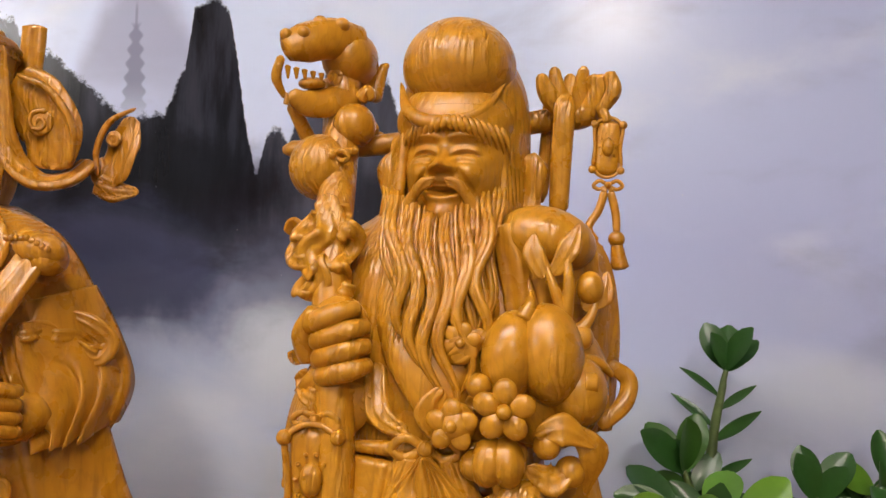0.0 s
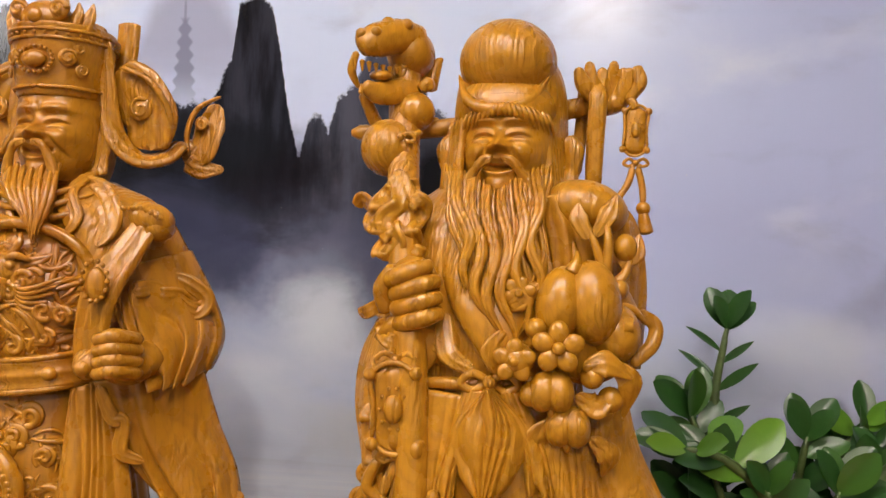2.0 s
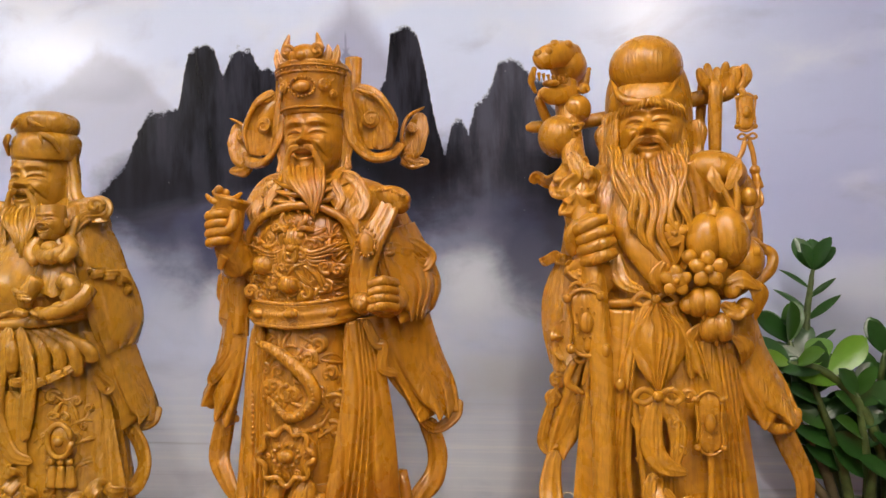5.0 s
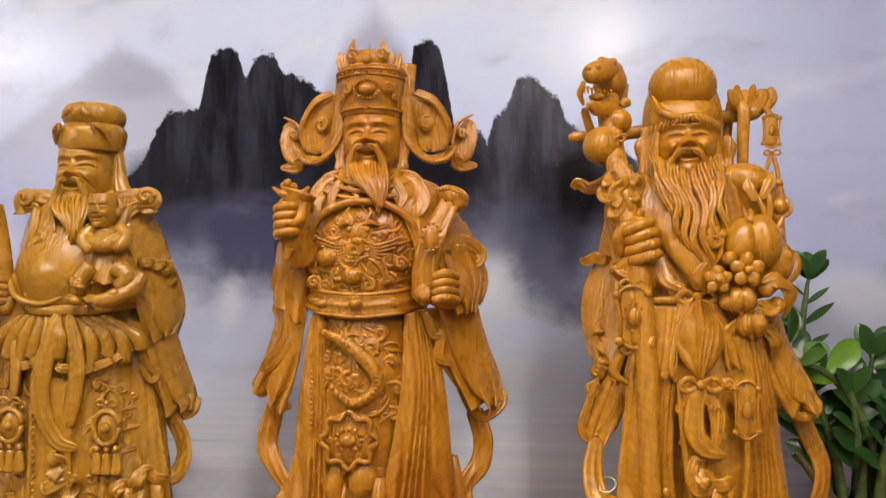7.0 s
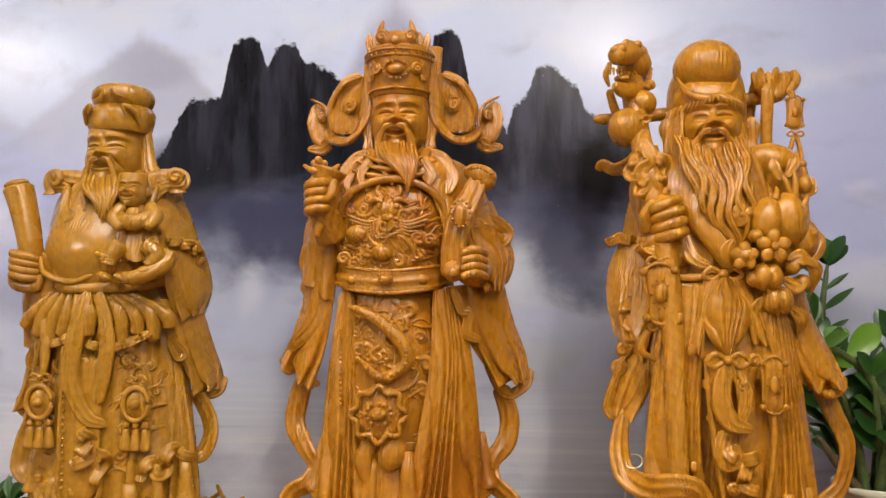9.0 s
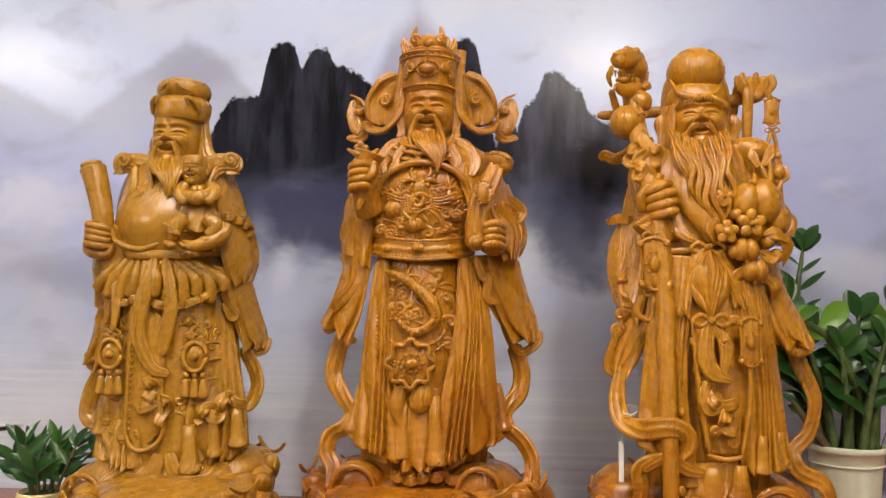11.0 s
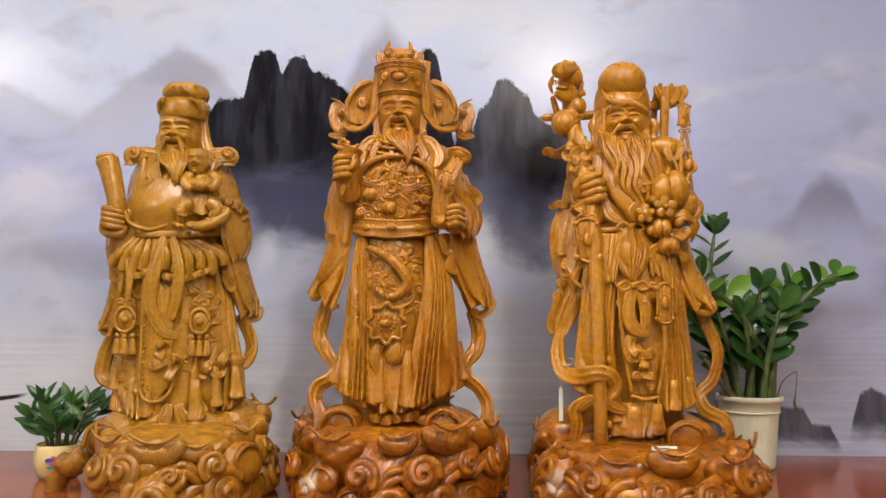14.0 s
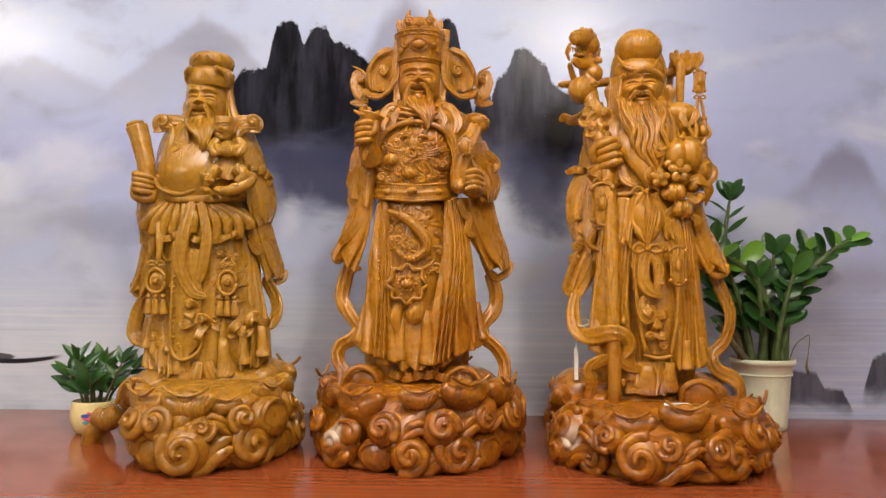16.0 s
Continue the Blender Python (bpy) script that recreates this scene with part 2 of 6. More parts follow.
def mural_material():
    """Ink landscape printed on a ribbed sheet: ridge lines over mist, clouds and still water."""
    m = Nodes("printed_mural", Roughness=0.2)
    m.put(m.bsdf.inputs["Specular IOR Level"], 0.26)
    co = m.tree.nodes.new("ShaderNodeTexCoord")
    xyz = m.tree.nodes.new("ShaderNodeSeparateXYZ")
    m.put(xyz.inputs[0], co.outputs["Object"])
    x, z = xyz.outputs[0], xyz.outputs[2]
    v = co.outputs["Object"]
    rough_edge = m.math("SUBTRACT", m.noise(v, 60.0, 7.0, 0.78), 0.5)
    wide_edge = m.math("SUBTRACT", m.noise(v, 9.0, 4.0, 0.6), 0.5)
    cloud = m.noise(m.coords((1.0, 1, 1.7)), 2.6, 6.0, 0.52, 0.5)
    cloud2 = m.noise(m.coords((1.0, 1, 1.9), place=(3, 1, 7)), 5.0, 5.0, 0.55, 0.4)

    # sky: lavender above, paler to the middle, cool grey to the water
    c = m.ramp(m.span(z, 0.75, 2.15, 0, 1, False), (0.0, (0.46, 0.51, 0.58)), (0.12, (0.60, 0.65, 0.73)), (0.30, (0.48, 0.55, 0.74)), (0.5, (0.44, 0.49, 0.76)), (0.64, (0.58, 0.66, 0.89)), (1.0, (0.64, 0.74, 0.93)))
    lav = m.span(x, 0.0, 0.5)
    c = m.mix(m.math("MULTIPLY", lav, 0.75), c, (0.41, 0.45, 0.70, 1))
    c = m.mix(m.span(cloud, 0.45, 0.72, 0.0, 0.75), c, (0.70, 0.74, 0.84, 1))
    c = m.mix(m.span(cloud2, 0.52, 0.75, 0.0, 0.35), c, (0.28, 0.29, 0.42, 1))
    # still water: level streaks towards the foot
    streak = m.noise(m.coords((0.9, 1, 46)), 1.6, 4.0, 0.6)
    wet = m.span(z, 1.12, 0.98, 0.0, 1.0)
    c = m.mix(m.math("MULTIPLY", wet, m.span(streak, 0.45, 0.75, 0.0, 0.75)), c, (0.72, 0.75, 0.79, 1))
    c = m.mix(m.math("MULTIPLY", wet, m.span(streak, 0.42, 0.22, 0.0, 0.6)), c, (0.30, 0.33, 0.38, 1))

    def ridge(c, stops, colour, soft, jag, wide, foot, fade, strength=1.0, core=None):
        """Darken under a ridge line given as (x, height) pairs; foot and fade: where the mist takes over."""
        x0, x1 = stops[0][0], stops[-1][0]
        line = m.tree.nodes.new("ShaderNodeValToRGB")
        m.put(line.inputs[0], m.span(x, x0, x1, 0, 1, False))
        e = line.color_ramp.elements
        while len(e) < len(stops):
            e.new(0.5)
        for k, (sx, sz) in enumerate(stops):
            e[k].position = (sx - x0) / (x1 - x0)
            h = (sz - 0.7) / 1.3
            e[k].color = (h, h, h, 1)
        top = m.math("ADD", m.math("MULTIPLY", line.outputs[0], 1.3), 0.7)
        top = m.math("ADD", top, m.math("MULTIPLY", rough_edge, jag))
        top = m.math("ADD", top, m.math("MULTIPLY", wide_edge, wide))
        under = m.span(m.math("SUBTRACT", top, z), -soft, soft)
        mist = m.span(m.math("ADD", z, m.math("MULTIPLY", m.math("SUBTRACT", cloud, 0.5), 0.25)), foot - fade, foot + fade)
        inside = m.math("MULTIPLY", m.span(x, x0, x0 + 0.02), m.span(x, x1, x1 - 0.02))
        f = m.math("MULTIPLY", m.math("MULTIPLY", under, mist), m.math("MULTIPLY", inside, strength))
        if core:
            deep = m.span(m.noise(m.coords((14, 1, 2.2), place=(1, 0, 2)), 2.0, 5.0, 0.6), 0.35, 0.7)
            colour = m.mix(deep, (*colour, 1), (*core, 1))
        else:
            colour = (*colour, 1)
        return m.mix(f, c, colour)

    c = ridge(c, [(-1.75, 1.62), (-1.5, 1.70), (-1.3, 1.60), (-1.15, 1.72), (-1.05, 1.80), (-0.95, 1.74), (-0.85, 1.62)], (0.36, 0.38, 0.50), 0.02, 0.02, 0.06, 1.58, 0.12, 0.6)
    c = ridge(c, [(-0.62, 1.66), (-0.56, 1.80), (-0.50, 1.86), (-0.44, 1.78), (-0.40, 1.70)], (0.33, 0.34, 0.48), 0.05, 0.02, 0.05, 1.62, 0.08, 0.8)
    c = ridge(c, [(0.30, 1.22), (0.48, 1.30), (0.56, 1.37), (0.60, 1.43), (0.65, 1.46), (0.70, 1.43), (0.75, 1.34), (0.9, 1.28), (1.2, 1.36)], (0.20, 0.20, 0.29), 0.03, 0.02, 0.05, 1.33, 0.09, 0.75)
    # the dark massif
    c = ridge(c, [(-1.16, 1.42), (-1.06, 1.48), (-0.99, 1.55), (-0.96, 1.62), (-0.94, 1.655), (-0.87, 1.66), (-0.855, 1.735), (-0.845, 1.775), (-0.813, 1.79), (-0.79, 1.78), (-0.772, 1.72), (-0.757, 1.755), (-0.739, 1.775), (-0.711, 1.77), (-0.693, 1.735), (-0.65, 1.72), (-0.61, 1.69), (-0.57, 1.655), (-0.52, 1.62), (-0.46, 1.63), (-0.43, 1.70), (-0.42, 1.785), (-0.39, 1.80), (-0.365, 1.775), (-0.352, 1.71), (-0.337, 1.62), (-0.318, 1.54), (-0.30, 1.50)],
              (0.006, 0.006, 0.009), 0.005, 0.055, 0.014, 1.41, 0.055, 1.0, (0.034, 0.035, 0.052))
    c = ridge(c, [(-0.34, 1.52), (-0.315, 1.545), (-0.303, 1.595), (-0.283, 1.606), (-0.27, 1.58), (-0.255, 1.63), (-0.225, 1.66), (-0.208, 1.71), (-0.185, 1.72), (-0.155, 1.695), (-0.125, 1.67), (-0.108, 1.625), (-0.08, 1.60), (-0.02, 1.585), (0.05, 1.52), (0.13, 1.42)],
              (0.010, 0.010, 0.015), 0.006, 0.05, 0.014, 1.40, 0.06, 0.97, (0.06, 0.06, 0.085))
    # the mass dissolves into blue mist below
    c = m.mix(m.math("MULTIPLY", m.span(x, -1.15, -0.85), m.math("MULTIPLY", m.span(x, 0.15, -0.15), m.math("MULTIPLY", m.span(z, 1.14, 1.38), m.span(z, 1.52, 1.40, 0.0, 0.8)))), c, (0.11, 0.12, 0.19, 1))
    c = m.mix(m.math("MULTIPLY", m.span(cloud, 0.40, 0.6), m.math("MULTIPLY", m.span(z, 1.42, 1.30), m.span(z, 1.05, 1.2, 0, 0.45))), c, (0.42, 0.46, 0.56, 1))
    def blob(c, cx, cz, rx, rz, colour, strength, soft=0.6):
        """A soft-edged cloud or wash."""
        dx = m.math("DIVIDE", m.math("SUBTRACT", m.math("ADD", x, m.math("MULTIPLY", wide_edge, rx * 0.9)), cx), rx)
        dz = m.math("DIVIDE", m.math("SUBTRACT", m.math("ADD", z, m.math("MULTIPLY", m.math("SUBTRACT", cloud2, 0.5), rz * 1.6)), cz), rz)
        d = m.math("SQRT", m.math("ADD", m.math("MULTIPLY", dx, dx), m.math("MULTIPLY", dz, dz)))
        return m.mix(m.span(d, 1.0, 1.0 - soft, 0.0, strength), c, (*colour, 1))

    c = blob(c, -0.50, 1.50, 0.30, 0.14, (0.006, 0.006, 0.009), 0.8, 0.5)
    c = blob(c, -0.92, 1.47, 0.17, 0.13, (0.012, 0.012, 0.018), 0.75, 0.6)
    c = blob(c, -0.10, 1.48, 0.13, 0.12, (0.012, 0.012, 0.018), 0.8, 0.6)
    c = blob(c, -0.62, 1.37, 0.38, 0.14, (0.045, 0.05, 0.10), 0.9, 0.6)
    c = blob(c, -0.14, 1.35, 0.15, 0.15, (0.055, 0.06, 0.11), 0.8, 0.7)
    c = blob(c, -0.28, 1.29, 0.10, 0.10, (0.55, 0.60, 0.68), 0.75, 0.8)
    c = blob(c, -0.20, 1.12, 0.14, 0.09, (0.48, 0.51, 0.54), 0.6, 0.8)
    c = blob(c, -0.80, 1.25, 0.045, 0.09, (0.60, 0.64, 0.74), 0.55, 0.9)
    c = blob(c, -1.42, 1.42, 0.20, 0.10, (0.72, 0.76, 0.90), 0.7, 0.8)
    c = blob(c, -1.30, 1.24, 0.30, 0.07, (0.24, 0.25, 0.36), 0.5, 0.9)
    c = blob(c, -1.02, 1.72, 0.14, 0.07, (0.34, 0.36, 0.48), 0.6, 0.7)
    c = blob(c, 0.66, 1.12, 0.30, 0.07, (0.30, 0.29, 0.38), 0.55, 0.9)
    c = blob(c, 0.45, 1.28, 0.22, 0.06, (0.62, 0.66, 0.76), 0.5, 0.9)
    c = blob(c, 0.20, 1.20, 0.16, 0.10, (0.50, 0.56, 0.62), 0.5, 0.9)
    # a far pagoda in the haze
    tier = m.math("SINE", m.math("MULTIPLY", z, 300.0))
    slim = m.math("ADD", m.span(z, 1.64, 1.76, 0.017, 0.006, False), m.math("MULTIPLY", tier, 0.003))
    tower = m.math("MULTIPLY", m.span(m.math("SUBTRACT", m.math("ABSOLUTE", m.math("ADD", x, 0.511)), slim), 0.003, -0.002), m.math("MULTIPLY", m.span(z, 1.60, 1.68), m.span(z, 1.765, 1.755, 0.0, 0.75)))
    c = m.mix(tower, c, (0.18, 0.19, 0.28, 1))
    spire = m.math("MULTIPLY", m.span(m.math("ABSOLUTE", m.math("ADD", x, 0.511)), 0.003, 0.001), m.math("MULTIPLY", m.span(z, 1.75, 1.76), m.span(z, 1.80, 1.78, 0.0, 0.7)))
    c = m.mix(spire, c, (0.22, 0.23, 0.32, 1))
    # islets at the foot
    c = ridge(c, [(0.36, 0.82), (0.42, 0.85), (0.495, 0.862), (0.52, 0.872), (0.54, 0.868), (0.575, 0.868), (0.595, 0.828), (0.64, 0.825), (0.675, 0.76)], (0.05, 0.05, 0.075), 0.006, 0.02, 0.01, 0.77, 0.03, 0.95, (0.12, 0.12, 0.16))
    c = ridge(c, [(0.685, 0.78), (0.70, 0.84), (0.72, 0.905), (0.75, 0.92), (0.79, 0.90), (0.85, 0.95), (0.95, 0.80)], (0.05, 0.05, 0.07), 0.006, 0.02, 0.01, 0.80, 0.03, 0.95, (0.12, 0.12, 0.16))
    # a slim boat with a low canopy on the water
    bow = m.math("MULTIPLY", m.math("POWER", m.math("ADD", x, 1.54), 2.0), 0.9)
    hull = m.math("MULTIPLY", m.span(m.math("SUBTRACT", z, m.math("ADD", bow, 0.868)), -0.002, 0.002), m.span(m.math("SUBTRACT", z, m.math("ADD", m.math("MULTIPLY", bow, 0.7), 0.881)), 0.002, -0.002))
    hull = m.math("MULTIPLY", hull, m.math("MULTIPLY", m.span(x, -1.69, -1.66), m.span(x, -1.39, -1.43)))
    c = m.mix(hull, c, (0.02, 0.018, 0.022, 1))
    c = blob(c, -1.56, 0.884, 0.045, 0.014, (0.03, 0.027, 0.03), 0.9, 0.3)
    # the black crag at the end of the range, and pale bluffs in the mist
    c = blob(c, -0.085, 1.50, 0.055, 0.11, (0.004, 0.004, 0.006), 0.95, 0.55)
    c = blob(c, -0.10, 1.39, 0.05, 0.10, (0.03, 0.032, 0.05), 0.7, 0.8)
    c = blob(c, -1.62, 1.36, 0.16, 0.08, (0.74, 0.78, 0.90), 0.75, 0.6)
    c = blob(c, 0.86, 1.20, 0.12, 0.10, (0.20, 0.20, 0.28), 0.5, 0.8)
    # white flecks and dust on the print
    fleck = m.span(m.noise(v, 130.0, 1.0), 0.80, 0.84, 0.0, 0.6)
    c = m.mix(fleck, c, (0.6, 0.62, 0.68, 1))
    m.put(m.bsdf.inputs["Base Color"], c)
    m.put(m.bsdf.inputs["Coat Weight"], 0.0)
    # fine upright ribs and slow waves of the hung sheet
    rib = m.noise(m.coords((150, 1, 0.25)), 1.0, 3.0, 0.7)
    slow = m.noise(m.coords((3.0, 1, 0.6)), 1.5, 2.0)
    m.bump(m.math("ADD", m.math("MULTIPLY", rib, 0.11), slow), 0.3, 0.006)
    return m.mat


structure("backdrop", box_bm(-3.6, 2.6, WALL_Y, WALL_Y + 0.006, 0.62, 2.5), mural_material(), "large printed ink landscape mural of misty mountains", "mural")


# ceiling panels
def ceiling_panel(x, y, half, deep):
    lamp = tagged(new("ceiling_light"), "flat white ceiling light panel out of view, switched on", "ceiling light", "ceiling lights")
    lamp.matrix_basis = pose(x, y, 2.815)
    part("frame", box_bm(-half - 0.03, half + 0.03, -deep - 0.03, deep + 0.03, 0.0, 0.034, 0.004), METAL_WHITE, lamp)
    part("diffuser", box_bm(-half, half, -deep, deep, -0.006, -0.001), LAMP_GLOW, lamp)


ceiling_panel(0.42, -2.15, 0.13, 0.13)
ceiling_panel(-3.5, -2.15, 0.36, 0.36)
# housing of the added top light; no such lamp is known here
ceiling_panel(-0.55, -0.35, 1.21, 0.16)

# ---- the table ----
table = tagged(new("long_table"), "long red-brown varnished wooden table against the mural", "table")
part("tabletop", box_bm(-2.6, 1.7, 0.28, 1.18, TABLE_Z - 0.04, TABLE_Z, 0.006), TABLE_WOOD, table)
part("apron", box_bm(-2.5, 1.6, 0.34, 0.36, TABLE_Z - 0.16, TABLE_Z - 0.04), TABLE_WOOD, table)
for lx in (-2.5, -0.5, 1.52):
    for ly in (0.34, 1.08):
        part("leg", box_bm(lx, lx + 0.08, ly, ly + 0.08, 0.0, TABLE_Z - 0.04, 0.005), TABLE_WOOD, table)

# ---- carving tools: closed shapes joined in one mesh; statue points fit the camera's view ----
def smooth_line(points, steps):
    """A Catmull-Rom line through the points (rows of any width)."""
    p = np.array(points, float)
    if len(p) == 2:
        return p[0] + (p[1] - p[0]) * np.linspace(0, 1, steps)[:, None]
    q = np.vstack([2 * p[0] - p[1], p, 2 * p[-1] - p[-2]])
    t = np.linspace(0, len(p) - 1 - 1e-9, steps)
    i = t.astype(int)
    f = (t - i)[:, None]
    a, b, c, d = q[i], q[i + 1], q[i + 2], q[i + 3]
    return 0.5 * (2 * b + (c - a) * f + (2 * a - 5 * b + 4 * c - d) * f**2 + (3 * b - a - 3 * c + d) * f**3)


class Carving:
    def __init__(self, seed):
        self.v, self.f, self.n, self.at = [], [], 0, (0, 0, 0)
        self.rng = random.Random(seed)

    def add(self, verts, faces):
        self.v.append(np.asarray(verts, float) + np.array(self.at, float))
        self.f.extend([tuple(k + self.n for k in f) for f in faces])
        self.n += len(verts)

    def skin(self, rings):
        """Rings of equal count, closed at both ends."""
        rings = np.asarray(rings, float)
        m, n = rings.shape[:2]
        verts = np.vstack([rings.reshape(-1, 3), rings[0].mean(0), rings[-1].mean(0)])
        faces = [(i * n + k, i * n + (k + 1) % n, (i + 1) * n + (k + 1) % n, (i + 1) * n + k) for i in range(m - 1) for k in range(n)]
        faces += [(m * n, (k + 1) % n, k) for k in range(n)]
        faces += [(m * n + 1, (m - 1) * n + k, (m - 1) * n + (k + 1) % n) for k in range(n)]
        self.add(verts, faces)

    def ell(self, c, r, turn=(0, 0, 0), n=22):
        r = (r, r, r) if isinstance(r, (int, float)) else r
        m = np.array(Euler([radians(a) for a in turn]).to_matrix())
        rings = []
        for i in range(n // 2 + 1):
            a = math.pi * (0.02 + 0.96 * i / (n // 2))
            ring = [(r[0] * math.sin(a) * math.cos(b), r[1] * math.sin(a) * math.sin(b), -r[2] * math.cos(a)) for b in np.linspace(0, 2 * math.pi, n, endpoint=False)]
            rings.append(np.array(ring) @ m.T + np.array(c))
        self.skin(rings)

    def tube(self, points, radii, flat=1.0, face=(0, -1, 0), twist=(0, 0), n=12, fine=6):
        """A sweep: radii along it; flat: its thickness towards face over its width; twist: degrees at start and end."""
        p = np.array(points, float)
        steps = max(6, fine * len(p))
        line = smooth_line(p, steps)
        radii = [radii] * 2 if isinstance(radii, (int, float)) else radii
        rad = np.interp(np.linspace(0, 1, steps), np.linspace(0, 1, len(radii)), radii)
        tw = np.radians(np.interp(np.linspace(0, 1, steps), np.linspace(0, 1, len(twist)), twist))
        tang = np.gradient(line, axis=0)
        tang /= np.linalg.norm(tang, axis=1)[:, None] + 1e-9
        rings, side = [], None
        ends = np.ones(steps)
        ends[0] = ends[-1] = 0.45
        for k in range(steps):
            s = np.cross(tang[k], face)
            if np.linalg.norm(s) < 0.15:
                s = side if side is not None else np.array((1.0, 0, 0))
            s = s / np.linalg.norm(s)
            side = s
            o = np.cross(s, tang[k])
            o /= np.linalg.norm(o) + 1e-9
            ribbon = flat < 0.6
            n = max(n, 22) if ribbon else n
            a = np.linspace(0, 2 * math.pi, n, endpoint=False)
            swell = 0.72 + 0.42 * np.cos(2.6 * math.pi * np.cos(a)) if ribbon else 1.0
            s2 = s * math.cos(tw[k]) + o * math.sin(tw[k])
            o2 = -s * math.sin(tw[k]) + o * math.cos(tw[k])
            w = rad[k] * ends[k]
            rings.append(line[k] + np.cos(a)[:, None] * s2 * w + (np.sin(a) * swell)[:, None] * o2 * w * flat)
        self.skin(rings)

    def loft(self, rings, fold=None, n=180, steps=110, square=2.0):
        """rings: (z, cx, cy, rx, ry). fold(angle, z): how far the surface stands out, as a factor; the angle 0 faces the front."""
        line = smooth_line(rings, steps)
        a = np.linspace(0, 2 * math.pi, n, endpoint=False)
        out = []
        for z, cx, cy, rx, ry in line:
            k = (np.abs(np.sin(a)) ** square + np.abs(np.cos(a)) ** square) ** (-1 / square)
            if fold:
                k = k * np.array([fold(b if b < math.pi else b - 2 * math.pi, z) for b in a])
            out.append(np.stack([cx + rx * k * np.sin(a), cy - ry * k * np.cos(a), np.full(n, z)], 1))
        self.skin(out)
        return line

    def front(self, line, x, z):
        """The front of a loft at x, z."""
        z0, cx, cy, rx, ry = [np.interp(z, line[:, 0], line[:, k]) for k in range(5)]
        d = min(0.96, abs(x - cx) / max(rx, 1e-6))
        return cy - ry * math.sqrt(1 - d * d)

    def curl(self, c, r, out=(0, -1, 0), turns=1.6, thick=0.26, start=0.0, hand=1, dome=0.55):
        """A cloud scroll: a domed disc with a rope that winds in to its middle."""
        out = np.array(out, float) / np.linalg.norm(out)
        right = np.cross((0, 0, 1), out)
        right = right / (np.linalg.norm(right) + 1e-9)
        up = np.cross(out, right)
        c = np.array(c, float)
        pts, rad = [], []
        for k in range(22):
            f = k / 21
            a = start + hand * 2 * math.pi * turns * f
            q = r * (1 - 0.95 * f) * 0.86
            pts.append(c + right * q * math.cos(a) + up * q * math.sin(a) + out * r * dome * (0.35 + 0.55 * f))
            rad.append(r * thick * (1.0 - 0.42 * f))
        self.tube(pts, rad, 0.9, tuple(out), n=8, fine=3)
        m = Matrix((right, up, out)).transposed()
        e = m.to_euler()
        self.ell(c, (r * 0.98, r * 0.98, r * dome * 0.75), tuple(math.degrees(q) for q in e), 16)

    def knot(self, c, r, drop=30, flat=0.5):
        """A bow: two loops, a middle and two tails."""
        x, y, z = c
        for h in (-1, 1):
            self.tube([(x, y, z), (x + h * r, y - 3, z + r * 0.5), (x + h * r * 1.7, y - 2, z - r * 0.1), (x + h * r, y - 1, z - r * 0.5), (x, y, z)], r * 0.24, 0.8)
            self.tube([(x, y, z), (x + h * r * 0.4, y - 2, z - drop * 0.5), (x + h * r * 0.9, y + 1, z - drop)], [r * 0.22, r * 0.3, r * 0.16], flat)
        self.ell((x, y - 3, z), r * 0.42)

    def petals(self, c, r, count=5):
        x, y, z = c
        for k in range(count):
            a = 2 * math.pi * k / count + 0.3
            self.ell((x + r * 0.6 * math.cos(a), y, z + r * 0.6 * math.sin(a)), (r * 0.46, r * 0.2, r * 0.4), (0, -math.degrees(a), 0), 14)
        self.ell((x, y - r * 0.2, z), r * 0.26, n=12)

    def peach(self, c, r):
        x, y, z = c
        for h in (-1, 1):
            self.ell((x + h * r * 0.36, y, z), (r * 0.72, r * 0.85, r), (0, h * -8, 0), 20)
        self.ell((x, y, z - r * 0.86), (r * 0.2, r * 0.2, r * 0.4), n=10)

    def plaque(self, c, w, h, turn=0, deep=7):
        """A hung tablet with a raised rim, corner scrolls and a boss."""
        x, y, z = c
        b = radians(turn)

        def q(dx, dz, dy=0.0):
            return (x + dx * math.cos(b) + dz * math.sin(b), y + dy, z + dz * math.cos(b) - dx * math.sin(b))

        self.tube([q(0, -h), q(0, h)], w * 0.92, deep / w, n=18)
        rim = [(-1, -0.7), (-0.9, 0), (-1, 0.7), (-0.6, 0.98), (0, 1.08), (0.6, 0.98), (1, 0.7), (0.9, 0), (1, -0.7), (0.6, -0.98), (0, -1.08), (-0.6, -0.98), (-1, -0.7)]
        self.tube([q(dx * w, dz * h, -deep * 0.6) for dx, dz in rim], w * 0.13, n=8, fine=4)
        for dx in (-1, 1):
            for dz in (-1, 1):
                self.ell(q(dx * w, dz * h * 0.82, -deep * 0.7), w * 0.3, n=12)
        self.ell(q(0, 0, -deep), (w * 0.42, deep * 0.6, h * 0.34), n=16)
        for k in range(10):
            a = 2 * math.pi * k / 10
            self.ell(q(w * 0.6 * math.cos(a), h * 0.5 * math.sin(a), -deep * 0.8), w * 0.1, n=8)

    def ruffle(self, points, width, waves, swing=7.0):
        """The edge of hanging cloth: a flat band that waves in and out along its way."""
        line = smooth_line(points, max(24, 7 * waves))
        a = np.linspace(0, 2 * math.pi * waves, len(line))
        line = line + np.stack([0.35 * swing * np.cos(a), swing * np.sin(a), 0.25 * swing * np.sin(a + 1)], 1)
        self.tube(line, [width * 0.8, width, width, width * 0.8], 0.34, n=8, fine=2)

